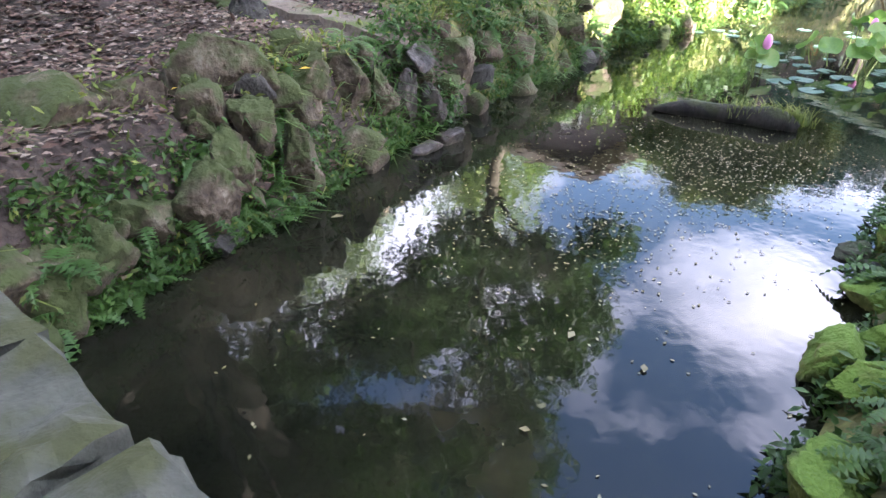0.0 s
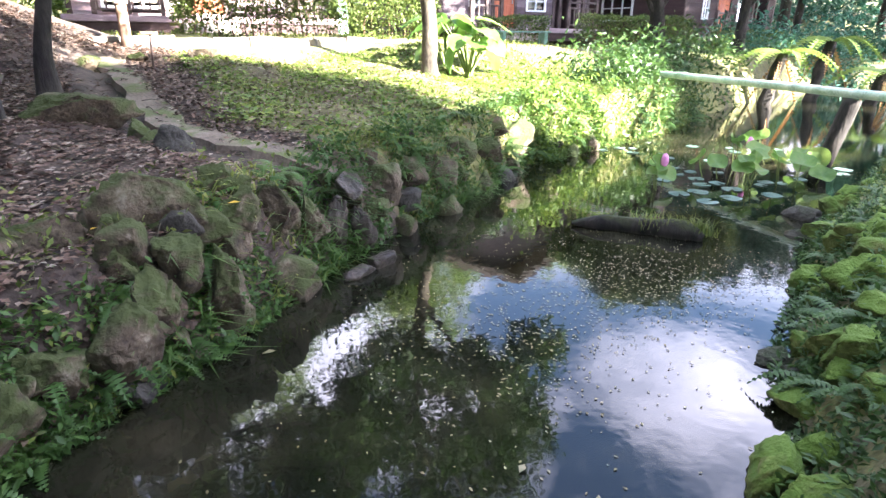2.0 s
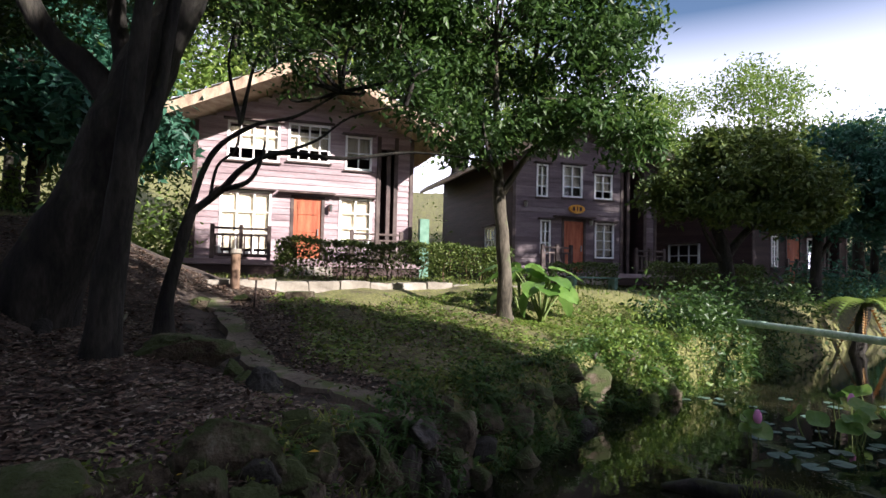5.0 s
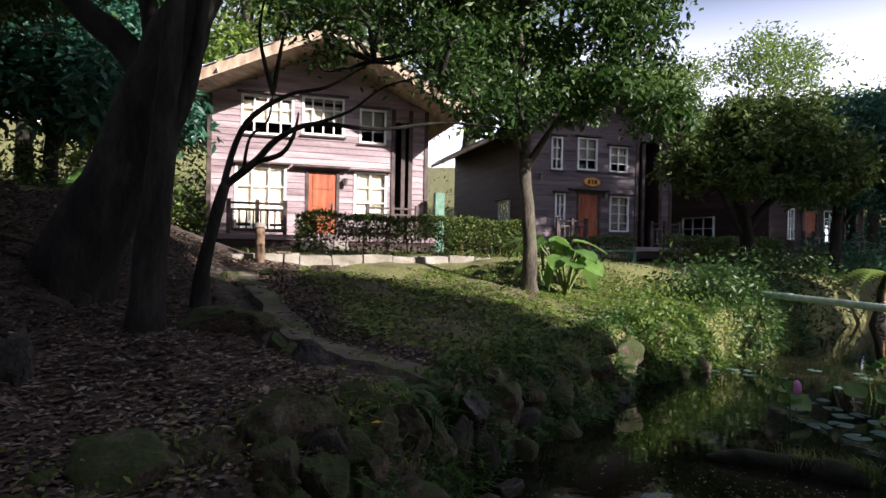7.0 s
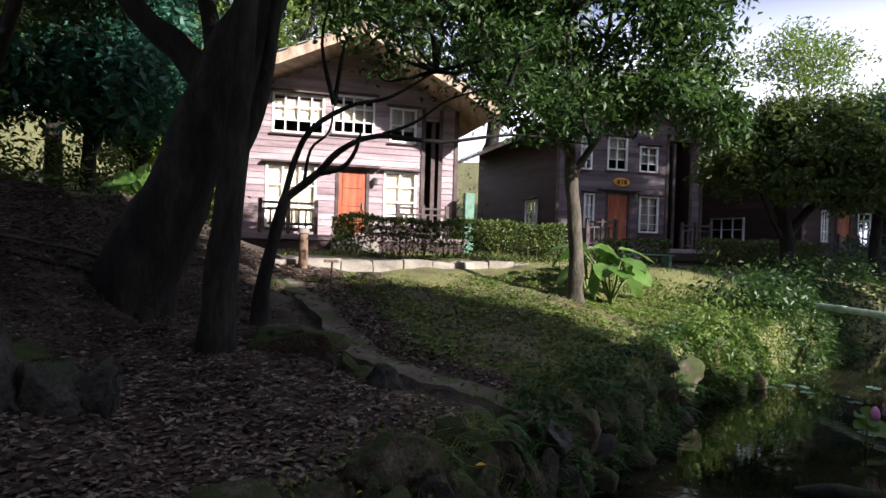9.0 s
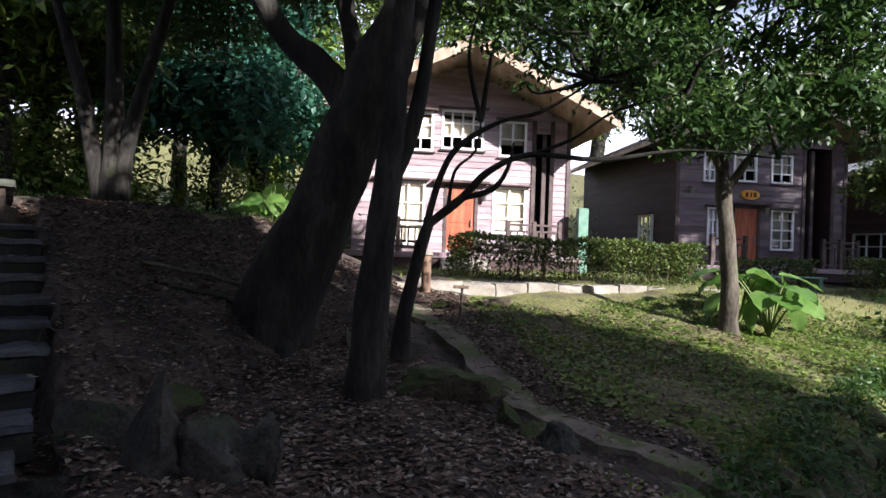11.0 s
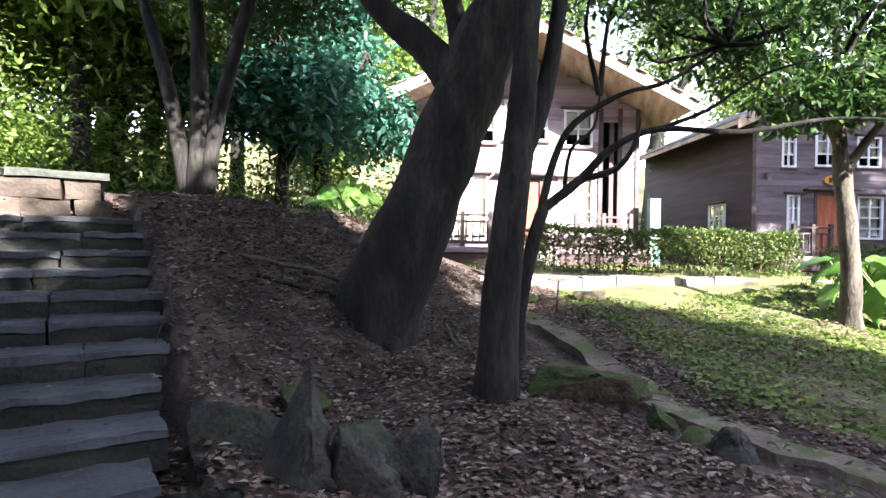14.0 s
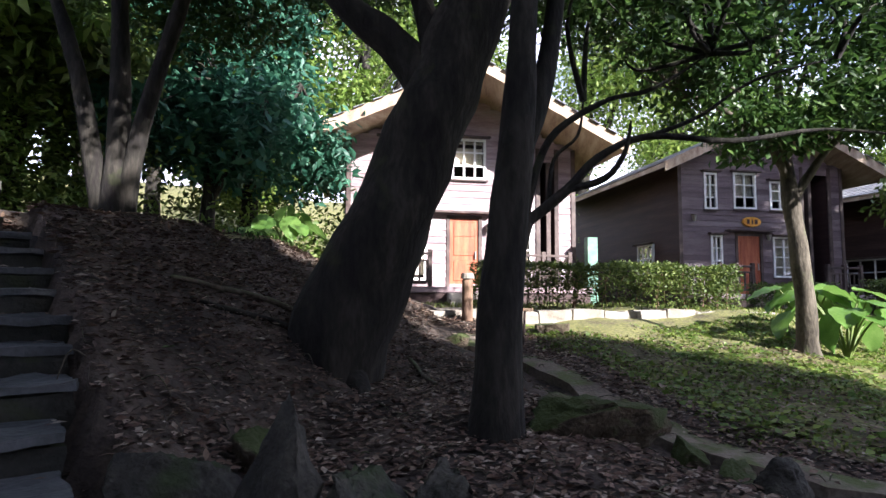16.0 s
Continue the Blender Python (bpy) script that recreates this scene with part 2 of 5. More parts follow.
def ground_material():
    """Earth and leaf litter, turning to green where the grass attribute is high."""
    m = mat("earth_and_grass", [(0.020, 0.015, 0.012), (0.054, 0.040, 0.031), (0.11, 0.084, 0.066)], 2.2, 0.95, 1.0, 28)
    n, l = m.node_tree.nodes, m.node_tree.links
    b = n["Principled BSDF"]
    at = n.new("ShaderNodeAttribute")
    at.attribute_name = "grass"
    nz = n.new("ShaderNodeTexNoise")
    nz.inputs["Scale"].default_value, nz.inputs["Detail"].default_value = 2.8, 8
    geo = n.new("ShaderNodeNewGeometry")
    l.new(geo.outputs["Position"], nz.inputs["Vector"])
    ad = n.new("ShaderNodeMath")
    l.new(nz.outputs[0], ad.inputs[0]), l.new(at.outputs["Fac"], ad.inputs[1])
    mr = n.new("ShaderNodeMapRange")
    mr.inputs[1].default_value, mr.inputs[2].default_value = 0.85, 1.15
    l.new(ad.outputs[0], mr.inputs[0])
    gr = n.new("ShaderNodeValToRGB")
    n4 = n.new("ShaderNodeTexNoise")
    n4.inputs["Scale"].default_value, n4.inputs["Detail"].default_value = 22, 6
    l.new(geo.outputs["Position"], n4.inputs["Vector"]), l.new(n4.outputs[0], gr.inputs[0])
    gr.color_ramp.elements[0].position, gr.color_ramp.elements[1].position = 0.3, 0.72
    gr.color_ramp.elements[0].color, gr.color_ramp.elements[1].color = (0.06, 0.062, 0.02, 1), (0.20, 0.195, 0.065, 1)
    mx = n.new("ShaderNodeMixRGB")
    old = b.inputs["Base Color"].links[0].from_socket
    l.new(mr.outputs[0], mx.inputs[0]), l.new(old, mx.inputs[1]), l.new(gr.outputs[0], mx.inputs[2])
    l.new(mx.outputs[0], b.inputs["Base Color"])
    return m


def water_material():
    m = mat("pond_water", [(0.004, 0.0045, 0.003), (0.010, 0.0105, 0.006), (0.026, 0.023, 0.013)], 1.1, 0.03, 0, 6, spec=0.5)
    n, l = m.node_tree.nodes, m.node_tree.links
    b = n["Principled BSDF"]
    b.inputs["IOR"].default_value = 1.45
    nz, bp, geo = n.new("ShaderNodeTexNoise"), n.new("ShaderNodeBump"), n.new("ShaderNodeNewGeometry")
    nz.inputs["Scale"].default_value, nz.inputs["Detail"].default_value = 7.0, 2
    l.new(geo.outputs["Position"], nz.inputs["Vector"])
    l.new(nz.outputs[0], bp.inputs["Height"])
    bp.inputs["Strength"].default_value, bp.inputs["Distance"].default_value = 0.06, 0.02
    l.new(bp.outputs[0], b.inputs["Normal"])
    return m


M_GROUND, M_WATER = ground_material(), water_material()

# ---- mesh helpers ----
rng = np.random.default_rng(7)


def mesh_ob(name, verts, faces, material, parent=None, label="", smooth=False):
    me = bpy.data.meshes.new(name)
    me.from_pydata([tuple(v) for v in verts], [], [tuple(f) for f in faces])
    me.materials.append(material)
    if smooth:
        me.polygons.foreach_set("use_smooth", [True] * len(me.polygons))
    me.update()
    ob = new(name, me)
    if parent:
        ob.parent = parent
    if label:
        ob["label"] = label
    return ob


def part(name, bm, material, parent=None, label="", smooth=False):
    me = bpy.data.meshes.new(name)
    bmesh.ops.recalc_face_normals(bm, faces=bm.faces)
    bm.to_mesh(me)
    bm.free()
    me.materials.append(material)
    if smooth:
        me.polygons.foreach_set("use_smooth", [True] * len(me.polygons))
    ob = new(name, me)
    if parent:
        ob.parent = parent
    if label:
        ob["label"] = label
    return ob


def thing(name, label, category, m=None, group="", kind=""):
    ob = new(name)
    ob.empty_display_size = 0.2
    if m is not None:
        ob.matrix_world = m
    return tagged(ob, label, category, group, kind)


def add_box(bm, x0, x1, y0, y1, z0, z1, bevel=0.0):
    r = bmesh.ops.create_cube(bm, size=1, matrix=Matrix.Translation(((x0 + x1) / 2, (y0 + y1) / 2, (z0 + z1) / 2)) @ Matrix.Diagonal((x1 - x0, y1 - y0, z1 - z0, 1)))
    if bevel:
        es = list({e for v in r["verts"] for e in v.link_edges})
        bmesh.ops.bevel(bm, geom=es, offset=bevel, segments=1, affect="EDGES")


def box(name, x0, x1, y0, y1, z0, z1, material, parent=None, label="", bevel=0.008):
    bm = bmesh.new()
    add_box(bm, x0, x1, y0, y1, z0, z1, bevel)
    return part(name, bm, material, parent, label)


def tube(pts, radii, sides=8, wob=0.0, seed=0):
    """Verts and faces of a tapering tube along smooth points."""
    pts = [Vector(p) for p in pts]
    fine, fr = [], []
    for i in range(len(pts) - 1):
        p0, p1, p2, p3 = pts[max(i - 1, 0)], pts[i], pts[i + 1], pts[min(i + 2, len(pts) - 1)]
        for k in range(4):
            t = k / 4
            fine.append(0.5 * ((2 * p1) + (p2 - p0) * t + (2 * p0 - 5 * p1 + 4 * p2 - p3) * t * t + (3 * p1 - p0 - 3 * p2 + p3) * t ** 3))
            fr.append(radii[i] * (1 - t) + radii[i + 1] * t)
    fine.append(pts[-1]), fr.append(radii[-1])
    vs, fs = [], []
    for i, p in enumerate(fine):
        d = (fine[min(i + 1, len(fine) - 1)] - fine[max(i - 1, 0)]).normalized()
        a = d.orthogonal().normalized() if abs(d.z) < 0.2 else d.cross(Vector((0, 1, 0.01))).normalized()
        b = d.cross(a)
        for s in range(sides):
            th = 2 * math.pi * s / sides
            q = p + (a * math.cos(th) + b * math.sin(th)) * fr[i]
            r = fr[i] * (1 + wob * noise.noise(Vector((q.x * 4 + seed, q.y * 4, q.z * 2))))
            vs.append(p + (a * math.cos(th) + b * math.sin(th)) * r)
    for i in range(len(fine) - 1):
        for s in range(sides):
            fs.append((i * sides + s, i * sides + (s + 1) % sides, (i + 1) * sides + (s + 1) % sides, (i + 1) * sides + s))
    fs.append(tuple(range(sides)))
    fs.append(tuple((len(fine) - 1) * sides + s for s in range(sides)))
    return vs, fs


def tubes(name, runs, material, parent=None, label="", sides=8, wob=0.0, seed=0):
    vs, fs = [], []
    for pts, radii in runs:
        v, f = tube(pts, radii, sides, wob, seed)
        fs += [tuple(i + len(vs) for i in q) for q in f]
        vs += v
    return mesh_ob(name, vs, fs, material, parent, label, smooth=True)


def leaves(name, pos, size, material, parent=None, droop=0.35, width=0.42, normals=None, label="", flat=0.0, seed=1):
    """Many folded leaves as one mesh; flat = 1 lays them level."""
    r = np.random.default_rng(seed)
    n = len(pos)
    d = r.normal(size=(n, 3))
    d[:, 2] = d[:, 2] * (1 - flat) * 0.7 - droop
    if flat:
        d[:, 2] *= 1 - flat
    d /= np.linalg.norm(d, axis=1)[:, None] + 1e-6
    up = r.normal(size=(n, 3)) * (1 - flat) * 0.7 + np.array([0, 0, 1.0])
    s = np.cross(d, up)
    s /= np.linalg.norm(s, axis=1)[:, None] + 1e-6
    u = np.cross(s, d)
    L = size * r.uniform(0.6, 1.35, n)[:, None]
    v = np.empty((n, 4, 3))
    v[:, 0] = pos
    v[:, 1] = pos + d * L * 0.45 + s * L * width * 0.5 + u * L * 0.08
    v[:, 2] = pos + d * L
    v[:, 3] = pos + d * L * 0.45 - s * L * width * 0.5 + u * L * 0.08
    idx = np.arange(n)[:, None] * 4
    f = np.concatenate([idx + np.array([[0, 1, 2]]), idx + np.array([[0, 2, 3]])], axis=1).reshape(-1, 3)
    me = bpy.data.meshes.new(name)
    me.vertices.add(n * 4)
    me.vertices.foreach_set("co", v.reshape(-1))
    me.loops.add(len(f) * 3)
    me.loops.foreach_set("vertex_index", f.reshape(-1).astype(np.int32))
    me.polygons.add(len(f))
    me.polygons.foreach_set("loop_start", np.arange(len(f), dtype=np.int32) * 3)
    me.materials.append(material)
    me.update(calc_edges=True)
    ob = new(name, me)
    if parent:
        ob.parent = parent
    if label:
        ob["label"] = label
    return ob


def cloud(centres, radii, n, r, clumps=10, tight=0.22):
    """Leaf places: clumps scattered over the shells of uneven blobs."""
    out = []
    vol = np.array([x[0] * x[1] * x[2] for x in radii]) ** 0.66
    for c, rad, w in zip(centres, radii, vol / vol.sum()):
        k = max(1, int(n * w))
        cl = r.normal(size=(max(4, int(clumps)), 3))
        cl /= np.linalg.norm(cl, axis=1)[:, None]
        cl *= r.uniform(0.45, 1.0, len(cl))[:, None]
        p = cl[r.integers(0, len(cl), k)] + r.normal(size=(k, 3)) * tight
        out.append(np.array(c) + p * np.array(rad))
    return np.concatenate(out)


# ---- terrain ----
LEFT = [(-3.2, 0.2), (-1.95, 1.3), (-1.65, 1.95), (-1.4, 2.45), (-1.06, 2.98), (-0.81, 3.44), (-0.35, 4.45), (0.34, 5.46), (1.15, 6.54),
        (2.03, 7.87), (2.9, 8.6), (3.7, 9.2), (5.4, 10.6), (7.4, 12.9), (13.7, 19.0), (24.0, 26.0)]
RIGHT = [(0.1, -0.6), (0.82, 1.25), (1.12, 1.56), (1.66, 2.11), (1.96, 2.68), (2.43, 3.2), (3.0, 3.8), (3.5, 4.5), (5.1, 5.9), (9.0, 9.3), (16.0, 14.5), (26.0, 21.0)]


def seg_dist(P, line):
    best = np.full(len(P), 1e9)
    for (ax, ay), (bx, by) in zip(line[:-1], line[1:]):
        a, ab = np.array([ax, ay]), np.array([bx - ax, by - ay])
        t = np.clip(((P - a) @ ab) / (ab @ ab), 0, 1)
        best = np.minimum(best, np.linalg.norm(P - a - t[:, None] * ab, axis=1))
    return best


def in_water(P):
    poly = LEFT + RIGHT[::-1]
    inside = np.zeros(len(P), bool)
    x, y = P[:, 0], P[:, 1]
    for (x0, y0), (x1, y1) in zip(poly, poly[1:] + poly[:1]):
        c = ((y0 > y) != (y1 > y)) & (x < (x1 - x0) * (y - y0) / (y1 - y0 + 1e-12) + x0)
        inside ^= c
    return inside


def sstep(a, b, v):
    v = np.clip((v - a) / (b - a), 0, 1)
    return v * v * (3 - 2 * v)


RILL = [(-4.1, 9.2), (-3.5, 8.1), (-2.95, 6.95), (-2.2, 5.75), (-1.6, 5.25), (-0.95, 4.9), (-0.45, 4.6)]


def heights(P):
    """Ground level over plan points."""
    x, y = P[:, 0], P[:, 1]
    dl, dr = seg_dist(P, LEFT), seg_dist(P, RIGHT)
    wet = in_water(P)
    z = 0.82 + 0.085 * (np.minimum(y, 11.0) - 6.36) - 0.09 * (np.clip(x, -9, 3.0) + 0.5)
    z += 0.46 * np.maximum(0, -4.3 - x) * (1 - sstep(8, 16, y)) * sstep(1.5, 4.0, y)
    house = sstep(10.5, 13.0, y - 0.45 * np.maximum(x - 1, 0))
    z = z * (1 - house) + (1.62 - 0.035 * np.clip(x, 0, 12)) * house
    z = np.minimum(z, 2.6 + 0.06 * np.maximum(0, -7 - x))
    z += 0.35 * np.maximum(0, -11 - x) * sstep(3, 9, y) * 0.6
    z += 0.28 * np.maximum(0, y - 36) * sstep(36, 44, y)
    z = np.minimum(z, 14)
    z += 0.05 * np.sin(x * 2.1 + y) * np.sin(y * 1.7 - x * 0.6) + 0.02 * np.sin(x * 7 + 1.3 * y) * np.sin(6 * y)
    right = dr < dl
    zr = 0.30 + 0.05 * np.minimum(dr, 6) + 0.05 * np.sin(3 * x) * np.sin(2.6 * y)
    near = (y < 0.9 - 0.6 * x) & (y < 2.0)
    d = np.where(right, dr, dl)
    land = np.where(right, zr, z)
    rim = sstep(0.0, np.where(right, 0.45, 0.46), d)
    land = -0.05 + (land + 0.05) * rim
    du = (x + 6.52) * 0.744 - (y - 5.43) * 0.668
    dv = -(x + 6.52) * 0.668 - (y - 5.43) * 0.744
    stair = 2.146 - 0.393 * du - 0.30
    on = (dv > -0.02) & (dv < 2.75) & (du > -2.0) & (du < 3.4)
    land = np.where(on, np.minimum(land, stair), land)
    dc = seg_dist(P, RILL)
    land = land - 0.07 * (1 - sstep(0.05, 0.20, dc)) * (~right)
    zz = np.where(wet, -0.05 - 0.4 * sstep(0, 0.6, d), land)
    back = sstep(0.0, 0.5, 0.55 - 0.75 * x - y) * (x > -3.5)
    zz = np.where((y < 2.2) & (~wet | (back > 0)), zz * (1 - back) + np.maximum(zz, 0.42) * back, zz)
    return zz


def G(x, y):
    return float(heights(np.array([[x, y]], float))[0])


def grass_mask(P):
    x, y = P[:, 0], P[:, 1]
    dl = seg_dist(P, LEFT)
    side = seg_dist(P, RILL)
    east = sstep(0.0, 1.6, (x + 2.9) + (y - 7.2) * 0.42)
    m = 0.62 * east * sstep(0.2, 1.0, side)
    m += 0.25 * sstep(1.0, 4.0, x + 0.05 * y)
    m = np.where(y > 14, 0.6, m)
    m = np.where((x < -6.5) & (y > 8), 0.75, m)
    m = np.where(seg_dist(P, RIGHT) < dl, 0.55, m)
    return m


def axis(a, b, step, lo, hi):
    core = list(np.arange(a, b + 1e-6, step))
    s, v, outl = step, a, []
    while v > lo:
        s *= 1.25
        v -= s
        outl.append(v)
    s, v, outh = step, b, []
    while v < hi:
        s *= 1.25
        v += s
        outh.append(v)
    return np.array(outl[::-1] + core + outh)


def build_ground():
    xs, ys = axis(-8, 7, 0.09, -700, 700), axis(-1, 13, 0.09, -600, 900)
    X, Y = np.meshgrid(xs, ys)
    P = np.stack([X.ravel(), Y.ravel()], 1)
    Z = heights(P)
    V = np.column_stack([P, Z])
    nx, ny = len(xs), len(ys)
    i = (np.arange(ny - 1)[:, None] * nx + np.arange(nx - 1)[None, :]).ravel()
    F = np.stack([i, i + 1, i + nx + 1, i + nx], 1)
    ob = mesh_ob("ground", V.tolist(), F.tolist(), M_GROUND, smooth=True)
    at = ob.data.attributes.new("grass", "FLOAT", "POINT")
    at.data.foreach_set("value", grass_mask(P).astype(np.float32))
    tagged(ob, "brown earth with leaf litter and patchy grass", "ground", kind="structure")


build_ground()
water = mesh_ob("water", [(-4, -1, 0), (32, -1, 0), (32, 30, 0), (-4, 30, 0)], [(0, 1, 2, 3)], M_WATER)
tagged(water, "still murky brown pond water mirroring sky", "water", kind="structure")

# ---- rocks, steps, edging ----
def rock(name, x, y, z, sx, sy, sz, material, seed, label, rot=0.0, sub=3, cut=0.0, group="", sunk=0.45):
    """A boulder: a lumpy, partly flattened ball sunk into the ground."""
    bm = bmesh.new()
    bmesh.ops.create_icosphere(bm, subdivisions=sub + 1, radius=1)
    pr_ = random.Random(seed)
    planes = [(Vector((pr_.gauss(0, 1), pr_.gauss(0, 1), pr_.gauss(0.2, 0.8))).normalized(), pr_.uniform(0.38, 0.78)) for _ in range(12)]
    for v in bm.verts:
        p = v.co.copy()
        k = 1 + 0.30 * noise.noise(p * 1.1 + Vector((seed * 7.3, 0, 0))) + 0.13 * noise.noise(p * 2.7 + Vector((0, seed * 3.1, 0))) + 0.05 * noise.noise(p * 7 + Vector((seed, 0, 0)))
        q = p * k
        for nn, dd in planes:
            over = q.dot(nn) - dd
            if over > 0:
                q -= nn * over * 0.94
        q += p * (0.10 * noise.noise(p * 4 + Vector((seed, 2, 0))) + 0.07 * noise.noise(p * 10 + Vector((0, seed, 0))) + 0.035 * noise.noise(p * 23 + Vector((0, 0, seed))))
        if cut and q.z > cut:
            q.z = cut + (q.z - cut) * 0.15
        v.co = Vector((q.x * sx, q.y * sy, q.z * sz)) * 1.28
    ob = part(name, bm, material, smooth=True)
    ob.matrix_world = pose(x, y, z + sz * (1 - 2 * sunk), 0, 0, rot)
    return tagged(ob, label, "rock", group)


BANK = "rocks along the stream bank"
for i, (x, y, z, sx, sy, sz, rot) in enumerate([
        (-1.42, 3.50, 0.62, 0.27, 0.22, 0.24, 20), (-2.12, 2.95, 0.50, 0.30, 0.25, 0.22, 0), (-1.80, 3.15, 0.58, 0.17, 0.14, 0.16, 40),
        (-1.05, 3.72, 0.52, 0.15, 0.12, 0.19, 10), (-1.20, 3.25, 0.46, 0.16, 0.12, 0.17, 70), (-1.50, 3.05, 0.45, 0.17, 0.13, 0.16, 15),
        (-1.35, 2.78, 0.22, 0.19, 0.14, 0.17, 30), (-1.62, 2.55, 0.16, 0.17, 0.13, 0.20, 60), (-1.95, 2.35, 0.28, 0.20, 0.16, 0.2, 0),
        (-2.35, 2.45, 0.50, 0.20, 0.18, 0.16, 20), (-1.80, 2.05, 0.06, 0.20, 0.14, 0.2, 45), (-2.1, 1.8, 0.25, 0.22, 0.18, 0.2, 10),
        (-1.02, 3.35, 0.20, 0.12, 0.14, 0.22, 20), (-1.15, 4.05, 0.68, 0.16, 0.13, 0.15, 80), (-0.80, 4.15, 0.40, 0.18, 0.14, 0.22, 30),
        (-0.10, 5.30, 0.38, 0.20, 0.16, 0.24, 15), (0.15, 5.75, 0.38, 0.17, 0.15, 0.2, 50), (0.45, 6.10, 0.33, 0.22, 0.18, 0.25, 20),
        (0.85, 6.70, 0.43, 0.2, 0.16, 0.2, 0), (1.25, 7.15, 0.38, 0.24, 0.2, 0.25, 35), (1.7, 7.9, 0.43, 0.22, 0.2, 0.22, 10),
        (2.4, 8.8, 0.45, 0.25, 0.2, 0.2, 60), (4.6, 11.0, 0.62, 0.35, 0.28, 0.26, 10), (5.2, 11.5, 0.66, 0.28, 0.24, 0.24, 50),
        (-2.55, 1.95, 0.5, 0.18, 0.2, 0.16, 0), (-1.62, 3.55, 0.66, 0.12, 0.1, 0.1, 0), (-2.5, 3.1, 0.6, 0.14, 0.12, 0.1, 30),
        (-1.72, 2.82, 0.5, 0.14, 0.12, 0.15, 20), (-2.45, 2.75, 0.62, 0.2, 0.16, 0.16, 50), (-2.02, 2.62, 0.45, 0.15, 0.14, 0.16, 10), (-2.28, 2.15, 0.42, 0.17, 0.15, 0.17, 70),
        (-1.28, 3.02, 0.42, 0.15, 0.12, 0.16, 0), (-1.58, 3.32, 0.62, 0.13, 0.11, 0.13, 80), (-1.72, 2.28, 0.2, 0.15, 0.13, 0.16, 30), (-0.62, 4.35, 0.42, 0.12, 0.1, 0.14, 0)]):
    rock("rock", x, y, z + (0.06 if i < 15 else -0.03), sx * 1.1, sy * 1.1, sz, M_ROCK, i + 1, "rounded brown boulder with moss in the bank", rot, group=BANK)
r_ = np.random.default_rng(21)
for i in range(46):
    k = r_.uniform(1.6, 10.6)
    a, b = Vector(LEFT[int(k)]), Vector(LEFT[int(k) + 1])
    p = a.lerp(b, k % 1)
    nrm = Vector((-(b - a).y, (b - a).x)).normalized()
    p += nrm * r_.uniform(0.02, 0.5)
    s = r_.uniform(0.07, 0.16)
    rock("rock", p.x, p.y, G(p.x, p.y), s * 1.2, s, s * r_.uniform(0.8, 1.2), M_ROCK if r_.random() > 0.12 else M_DARKROCK, 100 + i, "small mossy stone set in the earth bank", r_.uniform(0, 180), sub=2, group=BANK)
# wet stones at the small waterfall
for i, (x, y, z, sx, sy, sz) in enumerate([(-0.46, 4.60, 0.22, 0.12, 0.10, 0.20), (-0.26, 4.74, 0.16, 0.10, 0.10, 0.18), (-0.10, 4.42, 0.02, 0.12, 0.1, 0.08), (-0.28, 4.22, 0.0, 0.13, 0.1, 0.07), (-0.35, 4.85, 0.5, 0.2, 0.12, 0.13)]):
    rock("rock", x, y, z, sx, sy, sz, M_WETROCK, 200 + i, "dark wet stone under a trickling waterfall", 20 * i, group="waterfall stones")
# the right bank's moss cushions
for i in range(40):
    k = r_.uniform(0.5, 8.6)
    a, b = Vector(RIGHT[int(k)]), Vector(RIGHT[int(k) + 1])
    p = a.lerp(b, k % 1)
    nrm = Vector(((b - a).y, -(b - a).x)).normalized()
    p += nrm * r_.uniform(0.0, 0.55)
    s = r_.uniform(0.08, 0.16)
    rock("rock", p.x, p.y, max(G(p.x, p.y), 0.03), s * 1.3, s, s * 0.9, M_MOSSROCK, 300 + i, "low stone covered in thick green moss", r_.uniform(0, 180), sub=3, group="mossy stones of the near bank")
for i, (x, y, s) in enumerate([(1.93, 2.42, 0.07), (2.06, 2.70, 0.08), (2.05, 2.55, 0.06), (4.15, 5.25, 0.12), (3.75, 4.75, 0.10)]):
    rock("rock", x, y, 0.0, s * 1.4, s, s * 0.7, M_DARKROCK, 400 + i, "dark wet stone at the water's edge", 40 * i, group="mossy stones of the near bank")
# lawn and path rocks
rock("rock", -2.64, 5.62, 0.98, 0.40, 0.30, 0.27, M_ROCK, 31, "long flat-topped boulder with moss beside the rill", 15, cut=0.55)
rock("rock", -2.15, 5.45, 0.86, 0.15, 0.12, 0.12, M_ROCK, 32, "small brown stone beside the rill", 30)
rock("rock", -1.75, 5.05, 0.80, 0.17, 0.14, 0.14, M_DARKROCK, 33, "dark rounded stone beside the rill", 0)
rock("rock", -1.95, 5.2, 0.8, 0.17, 0.1, 0.1, M_ROCK, 34, "green mossy stone beside the rill", 60)
rock("rock", -4.0, 3.72, 0.92, 0.26, 0.20, 0.38, M_DARKROCK, 52, "jagged dark rock at the foot of the steps", 0)
rock("rock", -3.68, 3.82, 0.88, 0.24, 0.22, 0.34, M_DARKROCK, 36, "dark rock at the foot of the steps", 30)
rock("rock", -3.44, 3.92, 0.84, 0.19, 0.18, 0.28, M_DARKROCK, 37, "dark rock at the foot of the steps", 60)
rock("rock", -4.42, 3.90, 0.98, 0.27, 0.22, 0.30, M_DARKROCK, 38, "mossy dark rock beside the stone steps", 80)
rock("rock", -4.22, 3.4, 0.68, 0.28, 0.22, 0.28, M_DARKROCK, 39, "mossy dark rock beside the stone steps", 10)
